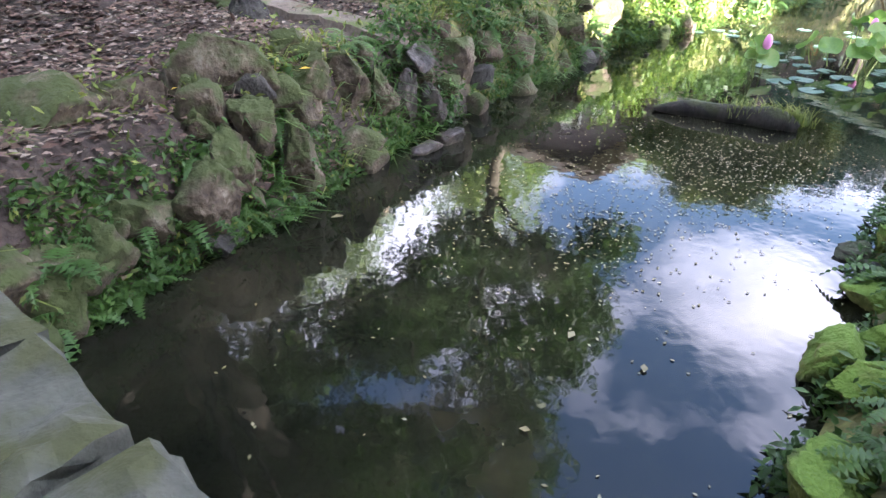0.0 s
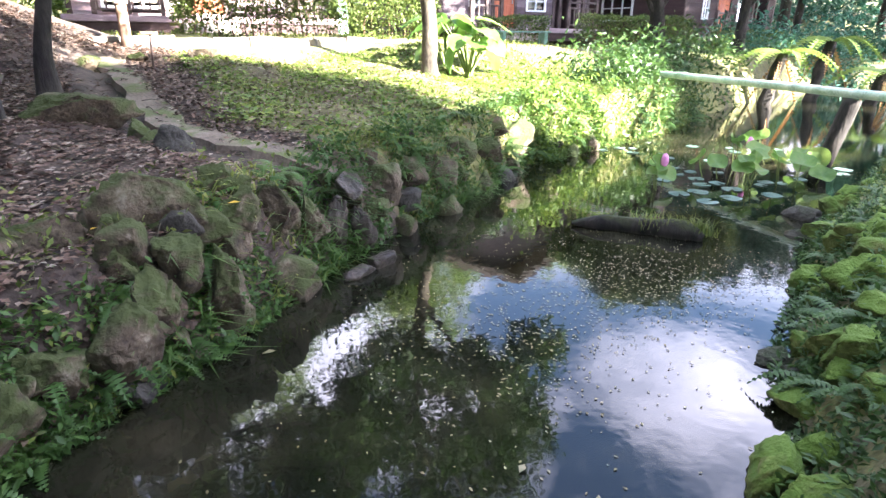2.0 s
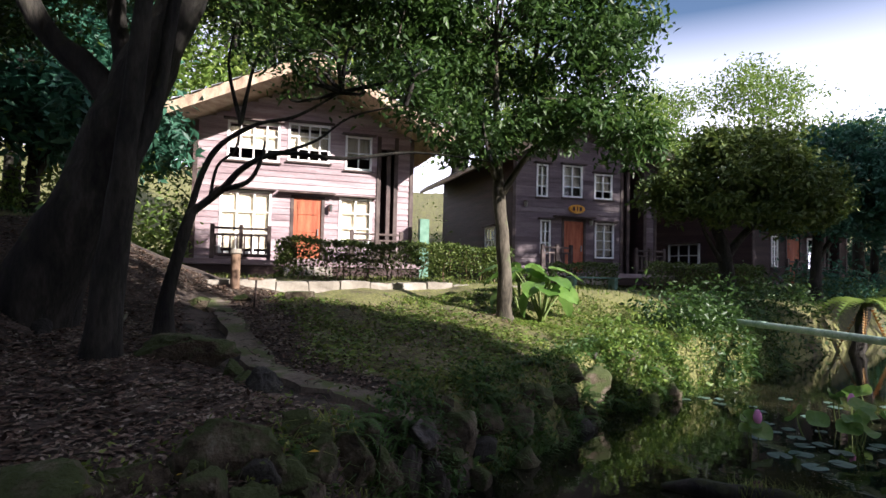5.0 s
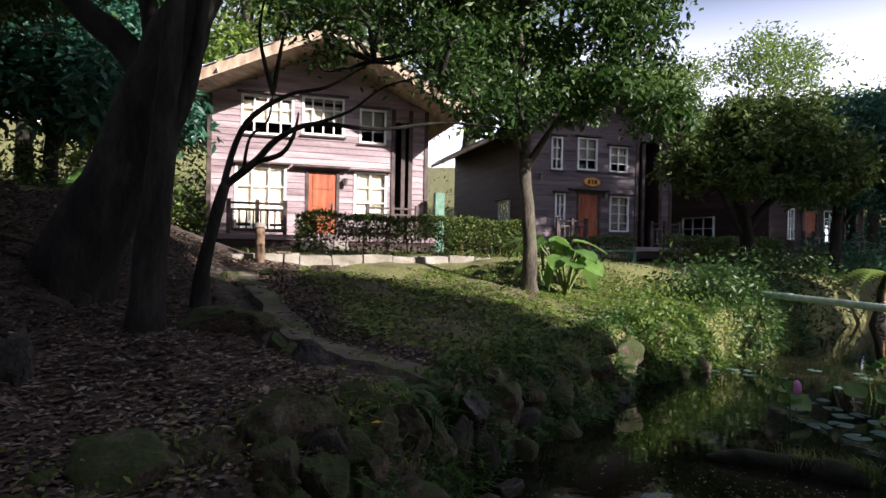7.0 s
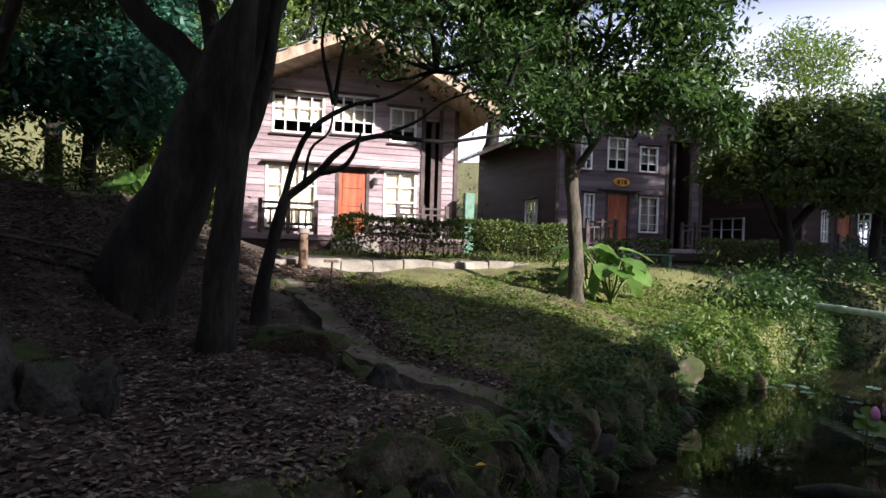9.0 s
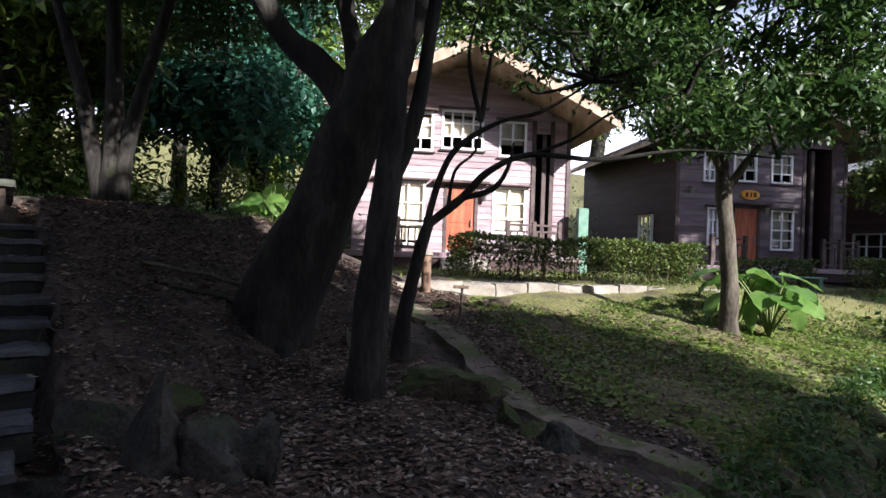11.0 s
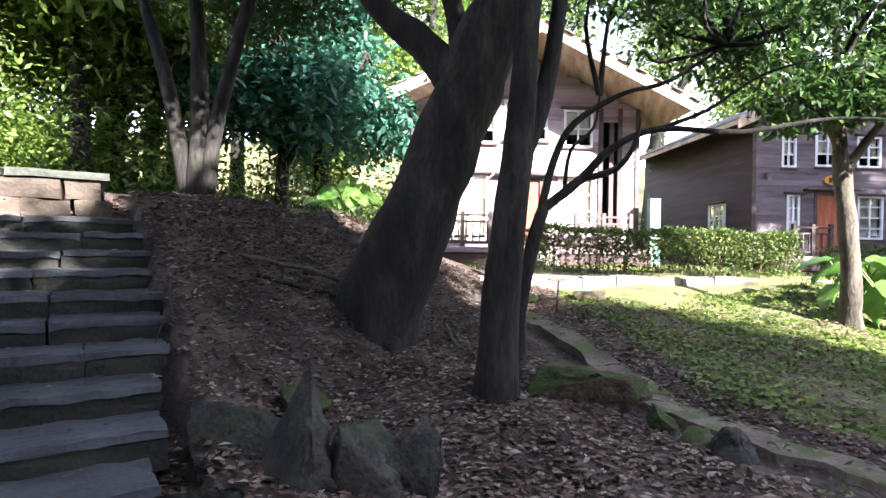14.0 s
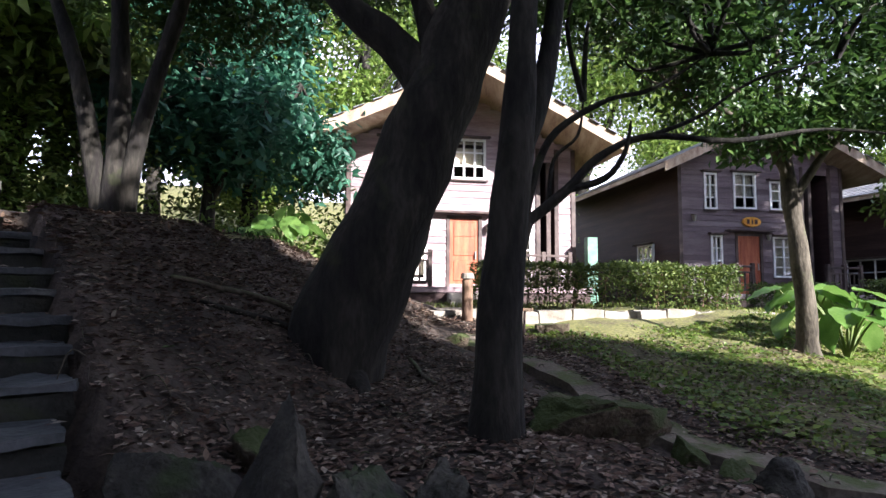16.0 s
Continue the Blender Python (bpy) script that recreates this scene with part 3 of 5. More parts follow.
rock("rock", -4.38, 4.45, 1.02, 0.19, 0.17, 0.17, M_ROCK, 40, "mossy rock in the leaf litter", 50)
rock("rock", -3.85, 8.6, 1.3, 0.18, 0.14, 0.1, M_ROCK, 41, "small stone near the path edge", 50)
rock("rock", -3.5, 9.4, 1.35, 0.15, 0.12, 0.1, M_ROCK, 42, "small stone near the path edge", 20)

# rill: two low worn cement lips along the trickle
def strip(name, line, offset, width, lift, material, label):
    vs, fs = [], []
    pts = []
    for (ax, ay), (bx, by) in zip(line[:-1], line[1:]):
        for k in range(6):
            pts.append(Vector((ax + (bx - ax) * k / 6, ay + (by - ay) * k / 6)))
    for i, p in enumerate(pts):
        d = (pts[min(i + 1, len(pts) - 1)] - pts[max(i - 1, 0)]).normalized()
        nn = Vector((-d.y, d.x))
        o = p + nn * (offset + 0.03 * math.sin(i * 1.7))
        w = width * (1 + 0.12 * math.sin(i * 2.3) + 0.1 * math.sin(i * 0.9))
        zt = max(G(*(o + nn * 0.1)), G(*(o - nn * 0.1))) + lift
        for s, dz in ((-0.5, -0.15), (-0.42, 0.0), (0.42, 0.005), (0.5, -0.15)):
            q = o + nn * s * w
            vs.append((q.x, q.y, zt + dz))
    for i in range(len(pts) - 1):
        for k in range(3):
            a = i * 4 + k
            fs.append((a, a + 1, a + 5, a + 4))
    return mesh_ob(name, vs, fs, material, label=label, smooth=False)


tagged(strip("drain_edge", RILL, 0.24, 0.36, 0.012, M_CEMENT, "worn cement lip of the garden rill"), category="kerb", kind="structure")
tagged(strip("rill_water", RILL, 0.0, 0.2, -0.055, M_WATER, "thin trickle of water in the rill"), category="water", kind="structure")


def stone_block(L, W, H, seed, material, rough=0.035):
    """A roughly squared block, origin at the middle of its base."""
    bm = bmesh.new()
    add_box(bm, -L / 2, L / 2, -W / 2, W / 2, 0, H)
    bmesh.ops.subdivide_edges(bm, edges=bm.edges[:], cuts=3 if rough < 0.05 else 6, use_grid_fill=True)
    for v in bm.verts:
        v.co += rough * min(1, H * 4) * noise.noise_vector(v.co * 3.5 + Vector((seed * 5.1, seed, 0)))
        v.co += 0.4 * rough * noise.noise_vector(v.co * 11 + Vector((seed * 2.1, seed, 3)))
        e = (abs(v.co.x) > L * 0.49) + (abs(v.co.y) > W * 0.49) + (v.co.z > H * 0.95)
        if e > 1:
            v.co.x *= 0.985
            v.co.y *= 0.97
            v.co.z -= 0.008
    return bm


# stone bridge edge in front of the camera
bridge = thing("stone_kerb", "rough grey stone edging of a footbridge", "kerb", pose(-1.115, 1.29, 0.0, 0, 0, -37.2))
for i, (u, L) in enumerate([(-1.55, 0.78), (-0.72, 0.84), (0.02, 0.60), (0.62, 0.56), (1.2, 0.56), (1.8, 0.6)]):
    p = part("stone", stone_block(L - 0.012, 0.56, 0.46, i + 2, M_SLAB, 0.06), M_SLAB, bridge, smooth=False)
    p.location = (u, -0.27, 0.0)

# garden steps
ST_TOP, ST_D, ST_L = Vector((-6.52, 5.43, 2.146)), Vector((0.744, -0.668, 0)), Vector((-0.668, -0.744, 0))
steps = thing("garden_steps", "dark worn stone garden steps strewn with leaves", "stairs", kind="structure")
st_m = Matrix(((ST_L.x, ST_D.x, 0, 0), (ST_L.y, ST_D.y, 0, 0), (0, 0, 1, 0), (0, 0, 0, 1)))
sr = np.random.default_rng(5)
for k in range(-1, 10):
    c = ST_TOP + ST_D * 0.367 * k + Vector((0, 0, -0.1444 * k))
    u = 0.05 * max(0, k - 4) + 0.08 * max(0, -k) - 0.03 * (k % 2)
    while u < 2.6:
        L = sr.uniform(0.45, 0.95)
        q = c + ST_L * (u + L / 2) - ST_D * 0.19
        dz = sr.uniform(-0.008, 0.008)
        # shade-dark block, with a thin slab added for the skylit top
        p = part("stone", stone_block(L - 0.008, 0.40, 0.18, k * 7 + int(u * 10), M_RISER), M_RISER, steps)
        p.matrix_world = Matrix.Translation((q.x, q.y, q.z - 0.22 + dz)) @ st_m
        p = part("tread", stone_block(L - 0.012, 0.44, 0.045, k * 7 + int(u * 10), M_STEP, 0.05), M_STEP, steps, "added tread slab with skylight in its grey tone")
        p.matrix_world = Matrix.Translation((q.x, q.y, q.z - 0.042 + dz)) @ st_m
        u += L
terrace = thing("terrace_wall", "low wall of squared brown stones above the steps", "wall", kind="structure")
for row in range(3):
    u = 0.3 - 0.1 * (row % 2)
    while u < 4.4:
        L = sr.uniform(0.3, 0.6)
        p = part("stone", stone_block(L - 0.012, 0.34, 0.2, row * 31 + int(u * 10), M_PAVE), M_WALLSTONE, terrace)
        q = ST_TOP + ST_L * (u + L / 2) - ST_D * 1.25
        p.matrix_world = Matrix.Translation((q.x, q.y, 2.09 + 0.205 * row)) @ st_m
        u += L
landing = thing("landing_paving", "worn stone slabs at the head of the steps", "paving", kind="structure")
for i in range(4):
    p = part("slab", stone_block(0.84, 0.74, 0.12, 80 + i, M_STEP), M_STEP, landing)
    q = ST_TOP + ST_L * (0.42 + 0.86 * i) - ST_D * 0.78
    p.matrix_world = Matrix.Translation((q.x, q.y, 2.17)) @ st_m
cap = thing("terrace_paving", "flat stone slabs on top of the terrace", "paving", kind="structure")
for i in range(5):
    for j in range(3):
        p = part("slab", stone_block(0.88, 0.88, 0.08, i * 3 + j, M_SLAB), M_SLAB, cap)
        q = ST_TOP + ST_L * (0.66 + 0.9 * i) - ST_D * (1.48 + 0.9 * j)
        p.matrix_world = Matrix.Translation((q.x, q.y, 2.705)) @ st_m

# paved path with stone kerb in front of the houses
PATHLINE = [(-7.6, 8.9), (-5.2, 9.9), (-3.4, 11.0), (-1.6, 11.9), (0.6, 12.9), (3.2, 14.2), (5.4, 15.4), (8.5, 17.2), (13.0, 19.8)]


def along(line, step):
    out, carry = [], 0.0
    for (ax, ay), (bx, by) in zip(line[:-1], line[1:]):
        L = math.hypot(bx - ax, by - ay)
        t = carry
        while t < L:
            out.append((ax + (bx - ax) * t / L, ay + (by - ay) * t / L, math.degrees(math.atan2(by - ay, bx - ax))))
            t += step
        carry = t - L
    return out


def path_level(x):
    return 1.60 if x < 0 else 1.60 - 0.045 * min(x, 9)


kerb = thing("path_kerb", "row of rough stone blocks edging the path", "kerb", kind="structure")
for i, (x, y, a) in enumerate(along(PATHLINE, 0.62)):
    p = part("stone", stone_block(0.60, 0.30, 0.30, i, M_PAVE), M_PAVE, kerb)
    p.matrix_world = pose(x, y, path_level(x) - 0.27 + 0.02 * math.sin(i * 2.1), 0, 0, a)
pave = thing("path_paving", "pale worn paving slabs of the garden path", "paving", kind="structure")
slab_meshes = []
for i in range(5):
    p = part("slab", stone_block(0.58, 0.56, 0.12, 60 + i, M_PAVE), M_PAVE, pave)
    slab_meshes.append(p.data)
    p.matrix_world = pose(-8.2 - 0.6 * i, 8.9 - 0.3 * i, 1.5, 0, 0, 25)
for i, (x, y, a) in enumerate(along(PATHLINE, 0.60)):
    for j in range(3):
        ob = new("slab", slab_meshes[(i + j * 2) % 5])
        ob.parent = pave
        th = radians(a)
        d = 0.45 + 0.58 * j
        ob.matrix_world = pose(x - math.sin(th) * d, y + math.cos(th) * d, path_level(x) - 0.115, 0, 0, a)

# ---- houses ----
def plank(parent, mesh, x0, x1, y, z, h, along_y=False):
    ob = new("board", mesh)
    ob.parent = parent
    ob.scale = (x1 - x0, 1, h / 0.2)
    ob.location = ((x0 + x1) / 2, y, z)
    if along_y:
        ob.rotation_euler = (0, 0, radians(90))
        ob.location = (y, (x0 + x1) / 2, z)
    return ob


def plank_mesh(material):
    bm = bmesh.new()
    v = [bm.verts.new(c) for c in ((-0.5, -0.032, 0), (-0.5, 0.02, 0), (-0.5, 0.02, 0.2), (-0.5, -0.008, 0.2), (0.5, -0.032, 0), (0.5, 0.02, 0), (0.5, 0.02, 0.2), (0.5, -0.008, 0.2))]
    for f in ((0, 1, 2, 3), (7, 6, 5, 4), (0, 4, 5, 1), (1, 5, 6, 2), (2, 6, 7, 3), (3, 7, 4, 0)):
        bm.faces.new([v[i] for i in f])
    bmesh.ops.recalc_face_normals(bm, faces=bm.faces)
    me = bpy.data.meshes.new("board")
    bm.to_mesh(me)
    bm.free()
    me.materials.append(material)
    return me


PL_F, PL_M, PL_S = plank_mesh(M_BOARD), plank_mesh(M_BOARDHALFSHADE), plank_mesh(M_BOARDSHADE)


def window(parent, x0, x1, z0, z1, y, cols=2, rows=3, side=False, curtain=True):
    """A sash window in a wall facing -y (or -x where side), with hood, frame, bars and panes."""
    m = Matrix.Rotation(radians(-90), 4, "Z") if side else Matrix.Identity(4)
    def put(o):
        o.matrix_local = m @ o.matrix_local if not side else Matrix.Translation((0, 0, 0)) @ o.matrix_local
        return o
    def bx(name, a, b, c, d, e, f, material, par, label=""):
        if side:
            return box(name, c, d, a, b, e, f, material, par, label, 0.006)
        return box(name, a, b, c, d, e, f, material, par, label, 0.006)
    w = new("window")
    w.parent = parent
    w["label"] = "white-framed window with small panes"
    t = 0.07
    bm = bmesh.new()
    def fb(a, b, e, f, c=-0.05, d=0.05):
        if side:
            add_box(bm, y + c, y + d, a, b, e, f)
        else:
            add_box(bm, a, b, y + c, y + d, e, f)
    fb(x0, x0 + t, z0, z1), fb(x1 - t, x1, z0, z1), fb(x0 + t, x1 - t, z0, z0 + t), fb(x0 + t, x1 - t, z1 - t, z1)
    part("window_frame", bm, M_WHITE, w)
    bm = bmesh.new()
    for i in range(1, cols):
        c = x0 + (x1 - x0) * i / cols
        fb(c - 0.025, c + 0.025, z0 + t, z1 - t, -0.03, 0.03)
    for j in range(1, rows):
        c = z0 + (z1 - z0) * j / rows
        fb(x0 + t, x1 - t, c - 0.02, c + 0.02, -0.026, 0.026)
    part("glazing_bar", bm, M_WHITE, w)
    p = bx("pane", x0 + t, x1 - t, y + 0.0, y + 0.008, z0 + t, z1 - t, M_GLASS, w)
    p.visible_shadow = False
    bx("window_sill", x0 - 0.06, x1 + 0.06, y - 0.11, y - 0.052, z0 - 0.06, z0 - 0.004, M_TRIM, w)
    bx("window_hood", x0 - 0.12, x1 + 0.12, y - 0.22, y - 0.03, z1 + 0.02, z1 + 0.07, M_TRIM, w)
    if curtain:
        wd = x1 - x0
        bx("curtain", x0 + t, x1 - t, y + 0.10, y + 0.13, z0 + (z1 - z0) * (0.36 if z0 > 3 else 0.08), z1 - t, M_CURTAIN, w)
    else:
        bx("curtain", x0 + t, x0 + (x1 - x0) * 0.3, y + 0.10, y + 0.13, z0 + t, z1 - t, M_CURTAIN, w)
    return w


def rail(parent, x0, x1, y, z0, z1):
    r = new("porch_railing")
    r.parent = parent
    bm = bmesh.new()
    add_box(bm, x0, x1, y - 0.04, y + 0.04, z1 - 0.07, z1, 0.01)
    add_box(bm, x0, x1, y - 0.03, y + 0.03, z1 - 0.26, z1 - 0.2, 0.008)
    add_box(bm, x0, x1, y - 0.03, y + 0.03, z0 + 0.1, z0 + 0.16, 0.008)
    part("handrail", bm, M_TRIM, r)
    for x in (x0 + 0.05, (x0 + x1) / 2, x1 - 0.05):
        box("post", x - 0.06, x + 0.06, y - 0.061, y + 0.061, z0, z1 + 0.08, M_TRIM, r)
    n = max(2, int((x1 - x0) / 0.2))
    for i in range(n):
        x = x0 + 0.14 + (x1 - x0 - 0.28) * i / (n - 1)
        box("baluster", x - 0.025, x + 0.025, y - 0.02, y + 0.02, z0 + 0.16, z1 - 0.26, M_TRIM, r, bevel=0)


def house(label, m, W, D, eave, apex, floor_z, openings, wins, door_x, recess, rails, side_win, over=(1.1, 1.2), top_z=2.05, sign=None, boards=None):
    """A two-storey weatherboard cottage. Local: x along the front, -y to the front, z from the ground."""
    h = thing("house", label, "house", m)
    # core walls with the openings left in the front
    rx0, rx1 = recess
    boards = boards or PL_F
    pitch = (apex - eave) / (W / 2)
    bm = bmesh.new()
    ym = 0.06
    holes = sorted(openings)
    rows = int(math.ceil(eave / 0.2))
    for r in range(rows):
        z, hgt = r * 0.2, 0.2
        cuts = [(a, b) for a, b, c, d in holes if c < z + 0.1 < d]
        if z + 0.1 < eave - 0.35:
            cuts.append((rx0, rx1))
        x = 0.0
        for a, b in sorted(cuts) + [(W, W)]:
            if a > x + 0.02:
                plank(h, boards, x, a, 0.0, z, hgt)
            x = max(x, b)
        # side walls take the boards with shade in their colour
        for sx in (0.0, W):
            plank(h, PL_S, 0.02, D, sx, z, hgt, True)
    # gable boards
    z = rows * 0.2
    while z < apex - 0.15:
        half = (apex - z - 0.1) / pitch
        plank(h, boards, max(0, W / 2 - half), min(W, W / 2 + half), 0.12, z, 0.2)
        z += 0.2
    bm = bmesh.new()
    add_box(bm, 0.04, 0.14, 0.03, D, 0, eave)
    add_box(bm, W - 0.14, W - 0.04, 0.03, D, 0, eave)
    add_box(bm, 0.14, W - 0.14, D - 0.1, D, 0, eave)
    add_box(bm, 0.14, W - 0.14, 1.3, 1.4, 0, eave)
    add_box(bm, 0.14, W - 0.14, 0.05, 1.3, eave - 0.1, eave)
    part("inner_wall", bm, M_BOARDSHADE, h)
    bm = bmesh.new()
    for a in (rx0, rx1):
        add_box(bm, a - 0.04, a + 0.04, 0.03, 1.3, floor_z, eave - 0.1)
    part("porch_wall", bm, M_BOARDSHADE, h)
    # corner boards and posts
    for x in (0.0, W, rx0, rx1):
        box("corner_board", x - 0.07, x + 0.07, -0.06, -0.034, 0.0, eave - 0.02, M_TRIM, h)
    box("porch_post", rx0 + 0.28, rx0 + 0.42, -0.02, 0.12, floor_z, eave - 0.4, M_TRIM, h)
    # plinth, deck and steps
    box("deck", -0.1, W + 0.1, -1.15, -0.065, floor_z - 0.16, floor_z, M_BOARD, h, "purple-brown timber deck")
    box("deck_skirt", -0.05, W + 0.05, -1.1, -1.04, 0.0, floor_z - 0.17, M_BOARDSHADE, h)
    for k in range(2):
        box("porch_step", door_x - 0.3, door_x + 1.1, -1.45 - 0.3 * k, -1.16 - 0.3 * k, 0, floor_z - 0.17 * (k + 1), M_PAVE, h)
    # roof: two thick sheets with shingle courses, overhanging
    of, os_ = over
    for sgn in (-1, 1):
        x_in, x_out = W / 2, W / 2 + sgn * (W / 2 + os_)
        z_out = apex - pitch * (W / 2 + os_)
        bm = bmesh.new()
        vs = [bm.verts.new(c) for c in ((x_in, -of, apex), (x_out, -of, z_out), (x_out, D + 0.5, z_out), (x_in, D + 0.5, apex),
                                        (x_in, -of, apex + 0.16), (x_out, -of, z_out + 0.16), (x_out, D + 0.5, z_out + 0.16), (x_in, D + 0.5, apex + 0.16))]
        for f in ((0, 1, 2, 3), (4, 5, 6, 7), (0, 1, 5, 4), (1, 2, 6, 5), (2, 3, 7, 6), (3, 0, 4, 7)):
            bm.faces.new([vs[i] for i in f])
        roof = part("roof", bm, M_SOFFIT, h, "timber-lined roof slope")
        bm = bmesh.new()
        L = math.hypot(x_out - x_in, z_out - apex)
        n = int(L / 0.28)
        ny = int((D + of + 0.5) / 0.5)
        ux, uz = (x_out - x_in) / L, (z_out - apex) / L
        nxv, nzv = -uz * sgn * (1 if sgn > 0 else 1), abs(ux)
        nvec = Vector((-uz, 0, ux)) if ux > 0 else Vector((uz, 0, -ux))
        for i in range(n):
            for j in range(ny):
                s0, s1 = i * 0.28, i * 0.28 + 0.33
                y0 = -of - 0.03 + j * 0.5 + (0.25 if i % 2 else 0) - 0.12
                y1 = y0 + 0.485
                lo, hi = 0.172, 0.172 + 0.028
                q = [Vector((x_in + ux * s, y, apex + uz * s)) + nvec * hh for s, y, hh in
                     ((s0, y0, lo), (s1, y0, lo), (s1, y1, lo), (s0, y1, lo), (s0, y0, lo + 0.004), (s1, y0, hi), (s1, y1, hi), (s0, y1, lo + 0.004))]
                vv = [bm.verts.new(c) for c in q]
                for f in ((4, 5, 6, 7), (0, 1, 5, 4), (1, 2, 6, 5), (2, 3, 7, 6)):
                    bm.faces.new([vv[t] for t in f])
        sh = part("shingles", bm, M_ROOF, roof, "grey roof shingles")
        sh["kind"] = "stuff"
        bm = bmesh.new()
        vs = [bm.verts.new(c) for c in ((x_in, -of - 0.06, apex - 0.14), (x_out, -of - 0.06, z_out - 0.14), (x_out, -of - 0.06, z_out + 0.2), (x_in, -of - 0.06, apex + 0.2),
                                        (x_in, -of - 0.004, apex - 0.14), (x_out, -of - 0.004, z_out - 0.14), (x_out, -of - 0.004, z_out + 0.2), (x_in, -of - 0.004, apex + 0.2))]
        for f in ((0, 1, 2, 3), (4, 5, 6, 7), (0, 1, 5, 4), (1, 2, 6, 5), (2, 3, 7, 6), (3, 0, 4, 7)):
            bm.faces.new([vs[i] for i in f])
        part("barge_board", bm, M_SOFFIT, roof)
    for a, b, c, d, cols, rws, cur in wins:
        window(h, a, b, c, d, 0.0, cols, rws, curtain=cur)
    if side_win:
        a, b, c, d = side_win
        window(h, a, b, c, d, -0.06, 3, 2, True, False)
    # door
    dr = new("door")
    dr.parent = h
    dr["label"] = "red wooden panelled front door, shut"
    bm = bmesh.new()
    add_box(bm, door_x, door_x + 0.88, 0.0, 0.05, floor_z, floor_z + top_z)
    for zz in (0.2, 0.95, 1.5):
        add_box(bm, door_x + 0.12, door_x + 0.76, -0.015, 0.0, floor_z + zz, floor_z + min(zz + 0.6, top_z - 0.1), 0.01)
    part("door_leaf", bm, M_DOOR, dr)
    bm = bmesh.new()
    add_box(bm, door_x - 0.1, door_x, -0.05, 0.06, floor_z, floor_z + top_z + 0.1)
    add_box(bm, door_x + 0.88, door_x + 0.98, -0.05, 0.06, floor_z, floor_z + top_z + 0.1)
    add_box(bm, door_x, door_x + 0.88, -0.05, 0.06, floor_z + top_z, floor_z + top_z + 0.1)
    part("door_frame", bm, M_TRIM, dr)
    box("door_handle", door_x + 0.76, door_x + 0.80, -0.07, -0.016, floor_z + 0.85, floor_z + 1.08, M_METAL, dr)
    box("door_hood", door_x - 0.5, door_x + 1.3, -0.3, -0.035, floor_z + top_z + 0.14, floor_z + top_z + 0.2, M_TRIM, h)
    for a, b in rails:
        rail(h, a, b, -1.02, floor_z, floor_z + 0.95)
    if sign:
        sx, sz = sign
        bm = bmesh.new()
        bmesh.ops.create_cone(bm, cap_ends=True, segments=24, radius1=0.5, radius2=0.47, depth=0.06, matrix=pose(0, 0, 0, 90))
        for v in bm.verts:
            v.co.x *= 0.75
            v.co.z *= 0.36
        sg = part("sign", bm, M_SIGN, h, "orange oval wooden sign")
        sg.location = (sx, -0.07, sz)
        for k, wdt in ((-0.16, 0.1), (0.0, 0.05), (0.15, 0.11)):
            box("lettering", k - wdt / 2, k + wdt / 2, -0.045, -0.031, -0.08, 0.08, M_INK, sg, bevel=0)
    return h


def wall_lamp(parent, x, z):
    w = new("wall_lamp")
    w.parent = parent
    bm = bmesh.new()
    add_box(bm, x - 0.05, x + 0.05, -0.2, -0.04, z + 0.16, z + 0.2, 0.01)
    part("bracket", bm, M_TRIM, w)
    bm = bmesh.new()
    bmesh.ops.create_cone(bm, cap_ends=True, segments=10, radius1=0.05, radius2=0.09, depth=0.2, matrix=Matrix.Translation((x, -0.16, z + 0.05)))
    part("lantern", bm, M_METAL, w, "small dark lantern")


H1 = house("two-storey purple-brown weatherboard cottage with gabled roof", pose(-8.05, 17.7, 1.62, 0, 0, 18), 6.9, 8.0, 4.84, 6.5, 0.5,
           [(0.75, 2.3, 0.7, 2.7), (2.95, 3.93, 0.5, 2.65), (4.45, 5.55, 1.15, 2.65), (0.9, 2.5, 3.65, 4.9), (2.75, 4.1, 3.75, 5.0), (4.6, 5.5, 3.6, 4.75)],
           [(0.75, 2.3, 0.7, 2.7, 3, 3, True), (4.45, 5.55, 1.15, 2.65, 2, 3, True), (0.9, 2.5, 3.65, 4.9, 4, 3, True), (2.75, 4.1, 3.75, 5.0, 4, 3, True), (4.6, 5.5, 3.6, 4.75, 2, 2, True)],
           3.0, (5.75, 6.35), [(0.6, 2.3), (4.7, 6.4)], None, over=(1.95, 0.9))
# H2 and H3 fronts carry tree shade in their board colour.
H2 = house("two-storey weatherboard cottage toned for shade, with white windows and orange sign", pose(2.35, 22.3, 1.55, 0, 0, 18), 6.5, 9.0, 5.1, 6.6, 0.45,
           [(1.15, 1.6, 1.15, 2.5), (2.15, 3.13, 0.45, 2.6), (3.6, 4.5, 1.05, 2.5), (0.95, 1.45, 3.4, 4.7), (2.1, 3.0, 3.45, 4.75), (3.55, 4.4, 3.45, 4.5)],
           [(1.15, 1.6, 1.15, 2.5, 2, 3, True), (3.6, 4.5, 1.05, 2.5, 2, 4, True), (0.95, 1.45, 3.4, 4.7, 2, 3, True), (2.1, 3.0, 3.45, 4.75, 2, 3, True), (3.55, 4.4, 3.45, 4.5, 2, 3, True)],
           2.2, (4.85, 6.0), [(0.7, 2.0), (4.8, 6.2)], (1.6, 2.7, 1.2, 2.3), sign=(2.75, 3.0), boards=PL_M)
